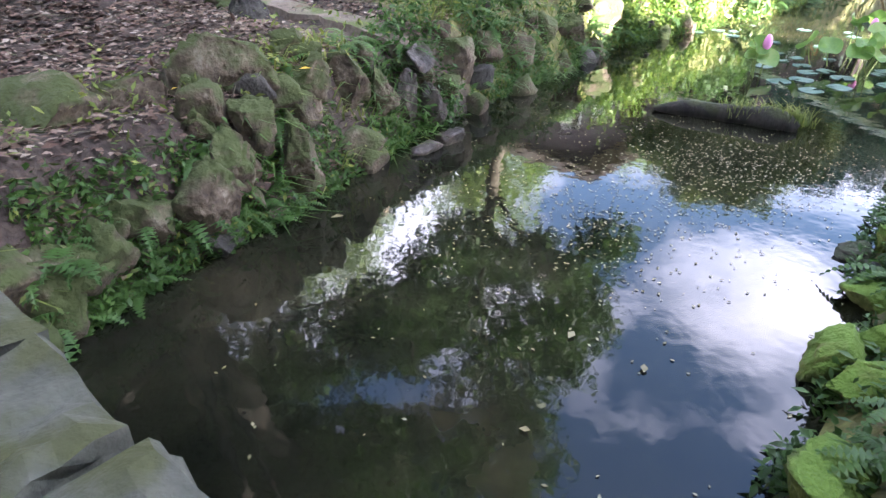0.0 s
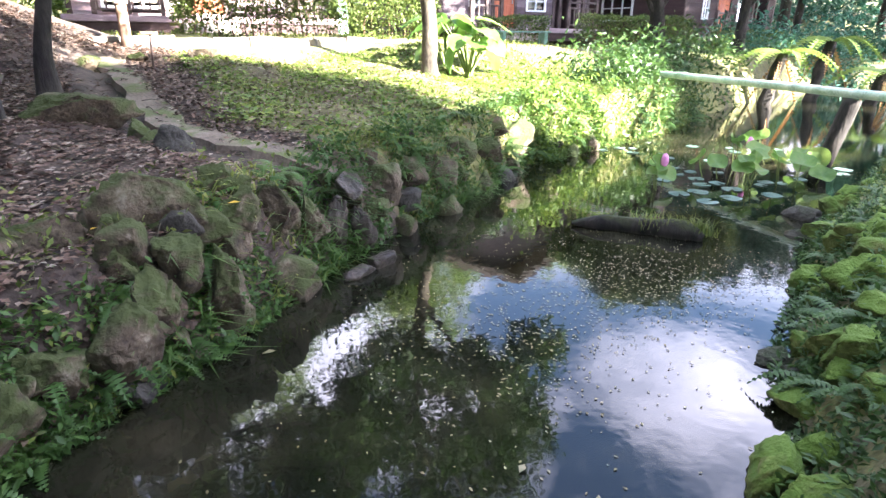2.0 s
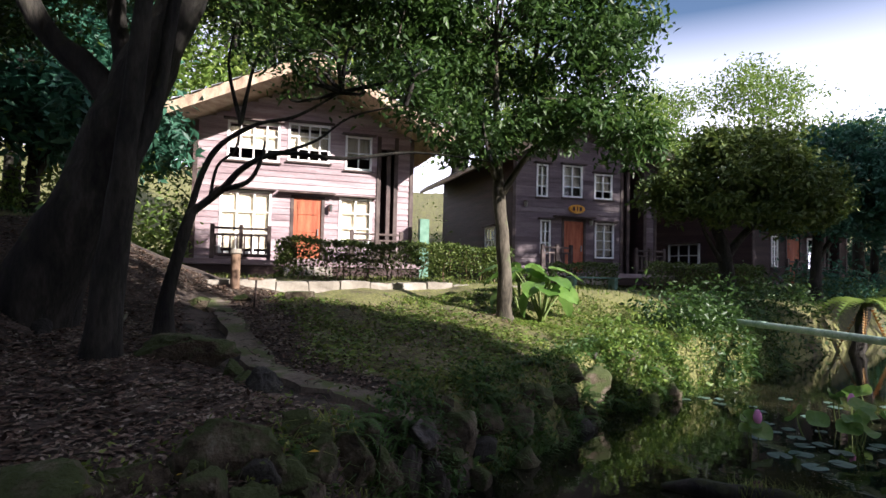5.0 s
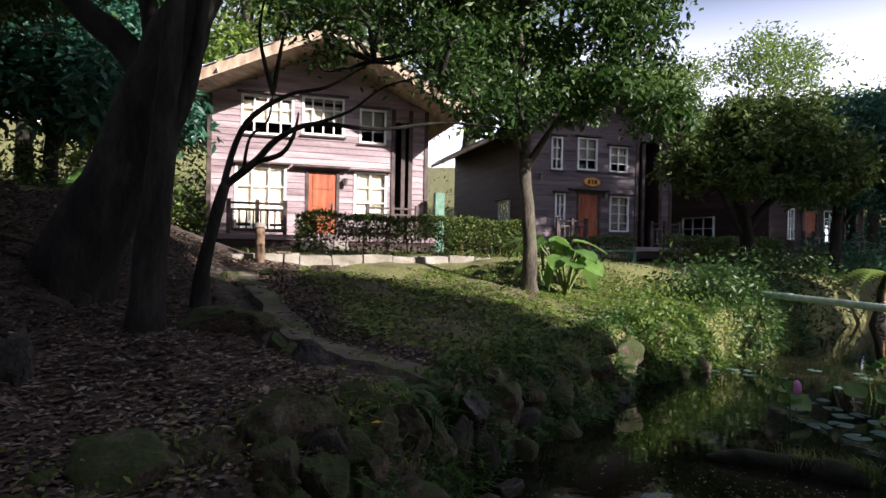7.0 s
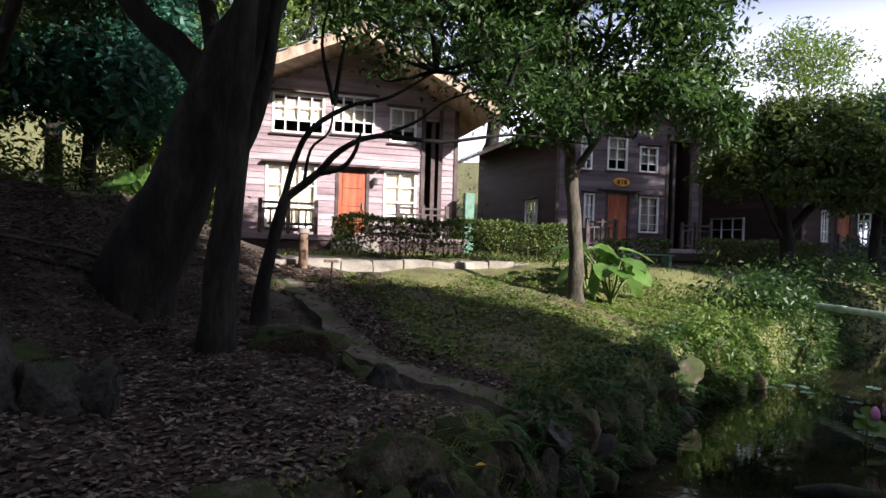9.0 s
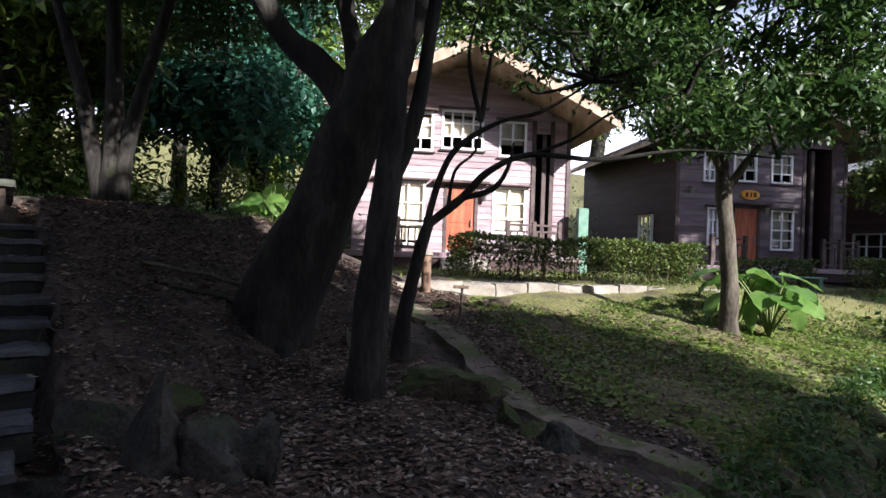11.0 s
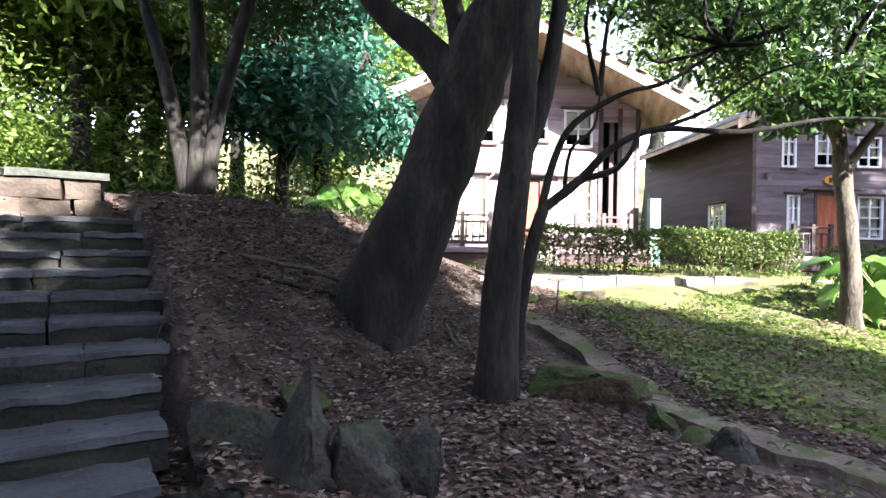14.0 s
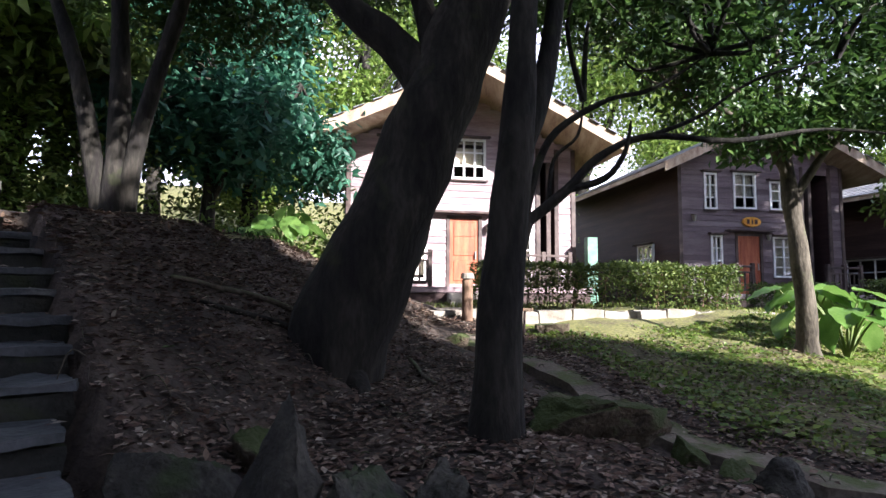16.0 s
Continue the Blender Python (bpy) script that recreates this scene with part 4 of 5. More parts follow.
H3 = house("two-storey weatherboard cottage toned for shade, half hidden by trees", pose(12.6, 24.2, 1.3, 0, 0, 26), 6.5, 9.0, 5.0, 6.4, 0.45,
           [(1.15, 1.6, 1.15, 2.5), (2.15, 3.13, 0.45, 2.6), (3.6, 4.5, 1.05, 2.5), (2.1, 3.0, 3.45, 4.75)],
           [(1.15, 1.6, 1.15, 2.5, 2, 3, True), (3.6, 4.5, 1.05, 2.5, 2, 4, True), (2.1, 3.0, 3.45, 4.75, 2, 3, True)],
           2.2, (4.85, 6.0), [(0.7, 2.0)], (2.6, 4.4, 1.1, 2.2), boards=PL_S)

wall_lamp(H1, 4.15, 2.2)
wall_lamp(H2, 0.45, 3.0)
wall_lamp(H2, 3.35, 2.4)
cab = tagged(box("utility_cabinet", -0.16, 0.16, -0.12, 0.12, 0.0, 2.05, M_GREENPAINT, label="tall narrow grey-green utility cabinet beside the cottage"), category="cabinet")
cab.matrix_world = pose(-1.0, 19.4, 1.6, 0, 0, 18)

# ---- hedges ----
def hedge(x, y, z, L, W, H, rot, n, seed, label):
    r = np.random.default_rng(seed)
    h = thing("hedge", label, "hedge", pose(x, y, z, 0, 0, rot), group="clipped hedges")
    p = r.uniform(-1, 1, (n, 3))
    ax = r.integers(0, 5, n)
    p[ax == 0, 1] = -1
    p[ax == 1, 1] = -1
    p[ax == 2, 2] = 1
    p[ax == 3, 1] = 1
    p[ax == 4, 0] = np.sign(p[ax == 4, 0])
    p *= r.uniform(0.86, 1.02, (n, 1))
    low = (p[:, 2] < -0.2) & (r.random(n) < 0.55)
    p = p[~low]
    q = p * np.array([L / 2, W / 2, H / 2]) + np.array([0, 0, H / 2])
    q[:, 2] += 0.035 * np.sin(q[:, 0] * 2.2) + 0.03 * np.sin(q[:, 0] * 5.1 + 1)
    leaves("foliage", q, 0.075, M_HEDGE, h, droop=-0.1, width=0.6, seed=seed)
    runs = []
    for i in range(int(L * 7)):
        bx = r.uniform(-L / 2 + 0.1, L / 2 - 0.1)
        by = r.uniform(-W / 2 + 0.08, W / 2 - 0.1)
        runs.append(([(bx, by, -0.1), (bx + r.normal() * 0.06, by + r.normal() * 0.05, H * 0.4), (bx + r.normal() * 0.15, by + r.normal() * 0.1, H * 0.85)], [0.014, 0.011, 0.005]))
    tubes("stem", runs, M_POST, h, sides=4)
    return h


hedge(-1.35, 13.9, 1.6, 5.6, 0.8, 0.92, 18, 16000, 1, "long clipped hedge with bare stems showing below")
hedge(4.1, 18.3, 1.4, 2.2, 0.8, 0.85, 16, 4500, 2, "short clipped hedge in front of the cottage with the sign")
hedge(8.6, 19.6, 1.2, 4.4, 1.0, 1.15, 18, 9000, 3, "thick clipped green hedge beside the path")
hedge(14.6, 22.6, 1.1, 3.6, 0.8, 0.9, 22, 4500, 4, "clipped hedge before the far cottage")

# ---- trees ----
def tree(name, label, runs, centres, radii, n, size, leafmat, barkmat, seed, clumps=26, tight=0.2, sides=10, droop=0.35, wob=0.25):
    t = tagged(new(name), label, "tree")
    base = Vector(runs[0][0][0])
    t.location = base
    off = lambda p: Vector(p) - base
    tubes("trunk", [([off(p) for p in runs[0][0]], runs[0][1])], barkmat, t, sides=sides + 4, wob=wob, seed=seed)
    for pts, rad in runs[1:]:
        tubes("limb", [([off(p) for p in pts], rad)], barkmat, t, sides=sides, wob=wob, seed=seed)
    if n:
        r = np.random.default_rng(seed)
        pos = cloud([off(c) for c in centres], radii, n, r, clumps, tight)
        leaves("crown", pos, size, leafmat, t, droop=droop, seed=seed)
        tw = []
        tops = [off(pts[-1]) for pts, _ in runs]
        for i in range(min(60, n // 150)):
            q = Vector(pos[r.integers(0, len(pos))])
            s = min(tops, key=lambda a: (a - q).length)
            mid = s.lerp(q, 0.5) + Vector(r.normal(size=3)) * 0.15
            tw.append(([s, mid, q], [0.03, 0.018, 0.006]))
        tubes("twig", tw, barkmat, t, sides=4)
    return t


# Crown blobs at y 3 to 4.4 are unseen, added to shade the slope.
tree("leaning_tree", "large leaning dark-barked tree with a forked trunk",
     [([(-4.72, 6.30, 1.15), (-4.58, 6.30, 1.6), (-4.22, 6.32, 2.4), (-3.85, 6.38, 3.4), (-3.65, 6.4, 3.9), (-3.25, 6.45, 4.9), (-2.7, 6.6, 6.5), (-2.0, 7.2, 8.5)], [0.50, 0.40, 0.35, 0.32, 0.30, 0.22, 0.17, 0.1]),
      ([(-3.85, 6.38, 3.5), (-4.2, 6.35, 4.0), (-4.55, 6.3, 4.25), (-4.95, 6.2, 4.9), (-5.6, 6.1, 6.2)], [0.2, 0.15, 0.13, 0.11, 0.06]),
      ([(-3.8, 6.4, 3.6), (-3.95, 6.5, 4.3), (-4.1, 6.6, 4.9), (-4.2, 6.7, 6.2)], [0.13, 0.1, 0.09, 0.05]),
      ([(-4.6, 6.3, 1.3), (-5.0, 6.1, 1.42), (-5.3, 5.95, 1.4)], [0.2, 0.1, 0.03]),
      ([(-4.6, 6.3, 1.3), (-4.35, 6.0, 1.15), (-4.2, 5.8, 0.9)], [0.2, 0.1, 0.03])],
     [(-2.4, 7.0, 8.0), (-5.6, 6.4, 6.8), (-4.2, 7.4, 7.2), (-7.0, 8.0, 6.4), (-5.2, 9.4, 7.6), (-2.6, 5.0, 8.2), (-0.4, 8.6, 8.6), (0.9, 8.2, 9.6), (-1.8, 8.8, 9.2), (1.4, 9.2, 9.0), (-4.8, 3.0, 6.8), (-4.4, 4.0, 7.6), (-3.2, 10.4, 7.2), (-1.8, 11.0, 7.0), (-3.6, 4.4, 6.6)], [(2.2, 2.0, 1.5), (2.0, 1.8, 1.4), (2.0, 2.0, 1.5), (2.0, 2.0, 1.3), (2.2, 2.0, 1.5), (2, 1.8, 1.2), (1.5, 1.3, 1.1), (1.3, 1.2, 1.0), (1.6, 1.4, 1.2), (1.2, 1.2, 1.1), (1.6, 1.4, 0.8), (1.6, 1.5, 0.9), (1.5, 1.3, 1.2), (1.4, 1.2, 1.1), (1.3, 1.1, 0.7)],
     120000, 0.13, M_LEAF, M_BARK, 3, clumps=70, tight=0.14)
tree("forked_tree", "slim grey-barked tree forking into two upright stems",
     [([(-3.27, 5.26, 0.9), (-3.27, 5.27, 1.4), (-3.23, 5.3, 2.1), (-3.16, 5.3, 2.75), (-3.12, 5.3, 3.4), (-3.05, 5.3, 4.4), (-2.9, 5.3, 6.5)], [0.19, 0.145, 0.125, 0.12, 0.085, 0.075, 0.04]),
      ([(-3.16, 5.3, 2.7), (-3.02, 5.35, 3.05), (-2.92, 5.4, 3.6), (-2.82, 5.4, 4.4), (-2.5, 5.5, 6.5)], [0.08, 0.07, 0.062, 0.055, 0.03])],
     [(-2.8, 5.4, 7.2), (-2.0, 5.8, 6.8)], [(1.5, 1.4, 1.0), (1.3, 1.3, 0.9)], 6000, 0.11, M_LEAF, M_BARK, 4, clumps=40, tight=0.15)
tree("spreading_tree", "small crooked tree with long bare arching branches",
     [([(-3.32, 6.45, 1.1), (-3.30, 6.45, 1.5), (-3.18, 6.5, 2.1), (-3.08, 6.5, 2.45)], [0.122, 0.075, 0.061, 0.058]),
      ([(-3.12, 6.5, 2.35), (-3.0, 6.55, 2.9), (-2.82, 6.6, 3.25), (-2.4, 6.6, 3.5), (-2.0, 6.7, 3.62), (-1.5, 6.8, 3.95)], [0.041, 0.034, 0.031, 0.024, 0.020, 0.010]),
      ([(-3.08, 6.5, 2.45), (-2.75, 6.5, 2.72), (-2.5, 6.5, 2.98), (-2.1, 6.5, 3.15), (-1.4, 6.6, 3.12), (-0.6, 6.8, 3.25), (0.3, 7.0, 3.2)], [0.051, 0.041, 0.034, 0.027, 0.022, 0.015, 0.007]),
      ([(-2.75, 6.5, 2.72), (-2.45, 6.45, 2.8), (-2.3, 6.4, 3.0), (-2.25, 6.4, 3.25)], [0.034, 0.027, 0.020, 0.008]),
      ([(-2.9, 6.55, 2.62), (-2.85, 6.6, 3.0), (-2.65, 6.6, 3.2), (-2.6, 6.6, 3.5)], [0.020, 0.017, 0.014, 0.007]),
      ([(-2.1, 6.5, 3.15), (-1.7, 6.5, 3.3), (-1.3, 6.4, 3.55), (-0.7, 6.4, 3.7)], [0.020, 0.015, 0.012, 0.005])],
     [(-1.6, 6.8, 4.3), (-0.8, 6.8, 4.0), (-2.4, 6.9, 4.7), (0.2, 7.0, 3.5)], [(0.9, 0.8, 0.45), (0.9, 0.8, 0.4), (0.8, 0.8, 0.5), (0.6, 0.5, 0.3)], 2600, 0.1, M_LEAF, M_BARK, 5, clumps=40, tight=0.16)
tree("lawn_tree", "slender pale-trunked tree with a broad dark crown on the lawn",
     [([(0.87, 10.45, 0.95), (0.87, 10.45, 1.25), (0.85, 10.45, 2.0), (0.76, 10.45, 2.8), (0.72, 10.45, 3.3), (0.66, 10.5, 4.4), (0.6, 10.5, 6.0)], [0.22, 0.14, 0.125, 0.115, 0.12, 0.07, 0.04]),
      ([(0.74, 10.45, 3.25), (0.95, 10.4, 3.6), (1.3, 10.3, 4.1), (2.0, 10.2, 4.8)], [0.08, 0.06, 0.05, 0.03]),
      ([(0.7, 10.45, 3.5), (0.4, 10.3, 4.0), (-0.2, 10.2, 4.5), (-0.9, 10.1, 4.8)], [0.06, 0.05, 0.04, 0.02]),
      ([(0.7, 10.5, 3.9), (1.0, 10.8, 4.8), (1.4, 11.0, 5.8)], [0.05, 0.04, 0.02])],
     [(0.6, 10.4, 6.4), (2.2, 10.2, 5.6), (-0.5, 10.2, 5.2), (2.6, 10.6, 7.0), (1.2, 10.4, 8.0), (1.6, 9.8, 4.5), (3.1, 10.4, 4.3), (0.2, 10.0, 4.2), (-1.0, 10.2, 6.6)],
     [(1.5, 1.4, 1.2), (1.3, 1.2, 1.0), (1.2, 1.2, 0.8), (1.2, 1.2, 1.2), (1.5, 1.4, 1.0), (1.0, 0.9, 0.55), (0.6, 0.7, 0.6), (0.9, 0.8, 0.5), (1.2, 1.1, 1.0)],
     30000, 0.15, M_LEAF, M_PALEBARK, 6, clumps=50, tight=0.15, droop=0.7)
tree("garden_tree", "rounded glossy green tree beside the path",
     [([(7.55, 15.8, 1.0), (7.5, 15.8, 1.5), (7.4, 15.8, 2.4), (7.2, 15.8, 3.1), (6.9, 15.9, 4.2)], [0.27, 0.2, 0.18, 0.14, 0.07]),
      ([(7.4, 15.8, 2.4), (7.8, 15.8, 3.0), (8.4, 15.8, 3.6), (9.0, 15.9, 4.4)], [0.13, 0.11, 0.08, 0.04]),
      ([(7.45, 15.8, 2.1), (6.9, 15.7, 2.9), (6.6, 15.7, 3.6)], [0.08, 0.06, 0.03])],
     [(7.3, 15.6, 4.6), (8.9, 15.6, 4.4), (6.2, 15.7, 4.1), (8.0, 15.8, 5.4), (9.8, 15.8, 4.0), (7.0, 15.0, 3.7), (8.6, 15.0, 3.6)],
     [(1.5, 1.4, 1.1), (1.3, 1.3, 1.0), (1.0, 1.1, 0.75), (1.5, 1.4, 0.8), (0.9, 1.0, 0.7), (0.8, 0.8, 0.45), (1.0, 0.8, 0.5)],
     26000, 0.17, M_HEDGE, M_BARK, 7, clumps=40, tight=0.17)
tree("garden_tree", "bushy bluish-green tree behind the pond",
     [([(11.9, 19.0, 1.0), (11.9, 19.0, 2.2), (12.0, 19.0, 3.6), (12.3, 19.0, 5.0)], [0.22, 0.17, 0.14, 0.07]), ([(11.95, 19, 2.6), (12.7, 19, 3.6), (13.4, 19, 4.4)], [0.1, 0.08, 0.04])],
     [(11.6, 18.8, 4.2), (13.0, 18.6, 5.0), (14.2, 18.8, 4.2), (12.4, 19.0, 6.0), (15.0, 19, 5.6)], [(1.5, 1.3, 1.1), (1.5, 1.3, 1.2), (1.4, 1.3, 1.1), (1.6, 1.4, 1.0), (1.5, 1.4, 1.3)],
     20000, 0.2, M_LEAFBLUE, M_BARK, 8, clumps=40, tight=0.17)
tree("hill_tree", "multi-stemmed dark tree at the top of the slope",
     [([(-7.35, 7.2, 2.5), (-7.35, 7.2, 3.6), (-7.5, 7.3, 5.0), (-7.9, 7.5, 7.5)], [0.17, 0.11, 0.09, 0.05]),
      ([(-7.3, 7.25, 2.5), (-7.1, 7.2, 3.6), (-6.7, 7.3, 5.2), (-6.3, 7.5, 7)], [0.13, 0.09, 0.07, 0.04]),
      ([(-7.45, 7.15, 2.5), (-7.8, 7.1, 4.2), (-8.6, 7.2, 6)], [0.11, 0.08, 0.04])],
     [(-7.4, 7.5, 7.0), (-8.3, 7.4, 7.6), (-5.8, 7.8, 7.0), (-8.0, 8.4, 8.2)], [(1.6, 1.5, 1.1), (1.2, 1.3, 1.0), (1.6, 1.5, 1.0), (1.6, 1.6, 1.1)], 20000, 0.13, M_LEAF, M_BARK, 9, clumps=50, tight=0.14)
# background woods
br = np.random.default_rng(11)
def bg_tree(x, y, h, w, material, seed, size=0.30, n=13000):
    z = G(x, y)
    r = np.random.default_rng(seed)
    cs, rs = [], []
    for i in range(7):
        a = r.uniform(0, 2 * math.pi)
        k = r.uniform(0.0, 0.6) * w
        cs.append((x + k * math.cos(a), y + k * math.sin(a), z + h * r.uniform(0.38, 0.95)))
        rs.append((w * r.uniform(0.35, 0.6), w * r.uniform(0.35, 0.6), h * r.uniform(0.12, 0.2)))
    tree("woodland_tree", "tall leafy woodland tree; those off view are added for shade",
         [([(x, y, z - 0.2), (x + r.normal() * 0.2, y, z + h * 0.3), (x + r.normal() * 0.5, y, z + h * 0.7)], [0.03 * h, 0.022 * h, 0.01 * h]),
          ([(x, y, z + h * 0.3), (x + w * 0.3, y, z + h * 0.5), (x + w * 0.5, y, z + h * 0.65)], [0.014 * h, 0.01 * h, 0.005 * h])],
         cs, rs, n, size, material, M_BARK, seed, clumps=30, tight=0.18, sides=6)["group"] = "woodland trees"


# Paler leaf materials on the left woods put their sunlight into the colour.
k = 0
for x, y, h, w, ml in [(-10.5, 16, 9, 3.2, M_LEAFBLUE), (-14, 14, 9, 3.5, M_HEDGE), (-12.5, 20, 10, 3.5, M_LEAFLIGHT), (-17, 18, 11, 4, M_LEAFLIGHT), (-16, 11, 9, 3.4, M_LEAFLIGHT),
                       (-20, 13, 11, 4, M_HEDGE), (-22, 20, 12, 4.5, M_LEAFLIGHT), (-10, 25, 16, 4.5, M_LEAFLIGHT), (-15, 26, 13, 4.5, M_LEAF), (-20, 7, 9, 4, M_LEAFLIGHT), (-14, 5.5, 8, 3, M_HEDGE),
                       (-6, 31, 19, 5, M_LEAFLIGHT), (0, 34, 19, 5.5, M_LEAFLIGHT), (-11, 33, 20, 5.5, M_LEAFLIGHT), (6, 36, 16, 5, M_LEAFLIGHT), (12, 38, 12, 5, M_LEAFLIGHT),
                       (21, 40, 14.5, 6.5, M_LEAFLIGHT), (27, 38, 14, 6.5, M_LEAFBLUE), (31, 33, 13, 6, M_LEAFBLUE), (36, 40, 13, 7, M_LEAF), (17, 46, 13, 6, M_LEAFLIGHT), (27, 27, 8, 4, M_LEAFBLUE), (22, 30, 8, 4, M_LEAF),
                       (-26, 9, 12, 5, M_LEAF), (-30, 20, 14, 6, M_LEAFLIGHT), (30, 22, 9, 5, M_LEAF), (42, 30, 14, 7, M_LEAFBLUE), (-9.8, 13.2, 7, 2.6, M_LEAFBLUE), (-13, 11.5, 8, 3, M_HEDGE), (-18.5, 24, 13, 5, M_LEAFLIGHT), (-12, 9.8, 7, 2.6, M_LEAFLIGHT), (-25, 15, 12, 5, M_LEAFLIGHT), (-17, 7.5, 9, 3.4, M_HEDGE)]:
    k += 1
    bg_tree(x, y, h, w, ml, 40 + k)
# thicket under the woods' edge
def thicket(line, n, size, material, seed, h, label):
    r = np.random.default_rng(seed)
    pts = along(line, 0.5)
    pick = r.integers(0, len(pts), n)
    P = np.array([(pts[i][0], pts[i][1]) for i in pick]) + r.normal(size=(n, 2)) * 0.9
    z = heights(P) + np.abs(r.normal(size=n)) * h * 0.5 * (0.6 + 0.4 * np.sin(P[:, 0] * 1.3) * np.sin(P[:, 1] * 1.1))
    ob = leaves("thicket", np.column_stack([P, z]), size, material, seed=seed)
    tagged(ob, label, "shrubs", kind="stuff")


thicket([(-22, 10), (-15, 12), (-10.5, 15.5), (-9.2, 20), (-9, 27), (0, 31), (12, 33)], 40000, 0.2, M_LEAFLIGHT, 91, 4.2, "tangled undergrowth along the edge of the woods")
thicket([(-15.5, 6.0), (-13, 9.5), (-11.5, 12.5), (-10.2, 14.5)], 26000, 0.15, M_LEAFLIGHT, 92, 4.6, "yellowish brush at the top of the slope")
thicket([(13, 21.5), (17, 22), (20, 25), (28, 28)], 9000, 0.22, M_LEAFBLUE, 93, 2.0, "dense shrubs beyond the pond")
thicket([(20, 42), (34, 44), (50, 40)], 9000, 0.5, M_LEAFBLUE, 94, 9.0, "distant wooded hillside")

thicket([(-26, 21), (-21, 11), (-18, 5), (-16, 0)], 34000, 0.27, M_HEDGE, 95, 7.5, "dark woods closing off the slope")
# out of view; added to keep horizon light off the slope and steps
thicket([(-16, -4), (-8, -6.5), (0, -8), (10, -9)], 26000, 0.4, M_LEAF, 96, 6.0, "unseen woods added behind the footbridge to block light")
# unseen shade trees added on the near bank, behind and right of the walk
for i, (x, y, h, w) in enumerate([(5.8, -4.2, 9.0, 4.6), (0.5, -4.8, 7.0, 4.8), (9.5, -5.0, 10, 4.8), (-3.8, -3.4, 8.0, 4.8), (-8.5, -1.0, 7.5, 4.8), (4.5, -8.5, 11, 5.4), (-3.0, -8, 13, 5.4),
                                  (14.5, -7.5, 13, 5), (-11, -7, 13, 5.4), (21, 11, 19, 6), (11.0, -2.9, 11, 2.7), (25.5, 18, 13, 5), (19, 4.5, 12, 4.2), (13.6, -0.9, 6.2, 2.5)]):
    bg_tree(x, y, h, w, M_LEAF, 140 + i, 0.55, 18000)

# ---- plants ----
def fern_proto(seed, fronds=9, length=0.42, name="fern", label="green fern with arching feathery fronds"):
    r = np.random.default_rng(seed)
    f = thing(name, label, "fern", pose(0, 0, -50), group="ferns on the banks")
    for i in range(fronds):
        a = 2 * math.pi * i / fronds + r.normal() * 0.3
        L = length * r.uniform(0.7, 1.2)
        rise = r.uniform(0.25, 0.8)
        vs, fs = [], []
        n = 12
        prev = None
        for k in range(n + 1):
            t = k / n
            rr = L * t
            z = L * (rise * t - 0.75 * t * t)
            w = 0.16 * L * math.sin(math.pi * min(1, 0.12 + 0.88 * t) ** 0.8) + 0.004
            c = Vector((rr * math.cos(a), rr * math.sin(a), z))
            side = Vector((-math.sin(a), math.cos(a), 0))
            fw = Vector((math.cos(a), math.sin(a), -0.3)) * 0.05 * L
            b = len(vs)
            vs += [c, c + side * w + fw * 0.6 + Vector((0, 0, -0.15 * w)), c + side * w * 0.6 + fw * 1.3, c - side * w + fw * 0.6 + Vector((0, 0, -0.15 * w)), c - side * w * 0.6 + fw * 1.3]
            if k < n:
                fs += [(b, b + 1, b + 2, b + 5), (b, b + 5, b + 4, b + 3)]
        mesh_ob("frond", vs, fs, M_FERN, f)
    return f


protos = [fern_proto(s, fr, ln) for s, fr, ln in ((1, 9, 0.40), (2, 7, 0.30), (3, 11, 0.5))]
fr_ = np.random.default_rng(33)
placed = 0
while placed < 130:
    k = fr_.uniform(1.6, 13.0)
    a, b = Vector(LEFT[int(k)]), Vector(LEFT[int(k) + 1])
    p = a.lerp(b, k % 1) + Vector((-(b - a).y, (b - a).x)).normalized() * fr_.uniform(0.05, 0.75 if k > 5 else 0.32)
    c = copy_thing(protos[placed % 3], pose(p.x, p.y, G(p.x, p.y) + 0.0, fr_.normal() * 8, fr_.normal() * 8, fr_.uniform(0, 360)))
    c.scale = [fr_.uniform(0.55, 1.0) * (0.68 if k < 6 else 0.85 if k < 9 else 1.1)] * 3
    placed += 1
placed = 0
while placed < 44:
    k = fr_.uniform(0.6, 9.0)
    a, b = Vector(RIGHT[int(k)]), Vector(RIGHT[int(k) + 1])
    p = a.lerp(b, k % 1) + Vector(((b - a).y, -(b - a).x)).normalized() * fr_.uniform(0.15, 0.9)
    if p.y < 1.1:
        continue
    c = copy_thing(protos[placed % 3], pose(p.x, p.y, G(p.x, p.y) + 0.05, fr_.normal() * 8, fr_.normal() * 8, fr_.uniform(0, 360)))
    c.scale = [fr_.uniform(0.4, 0.68)] * 3
    placed += 1
for q in protos:
    for o in list(q.children):
        bpy.data.objects.remove(o)
    bpy.data.objects.remove(q)


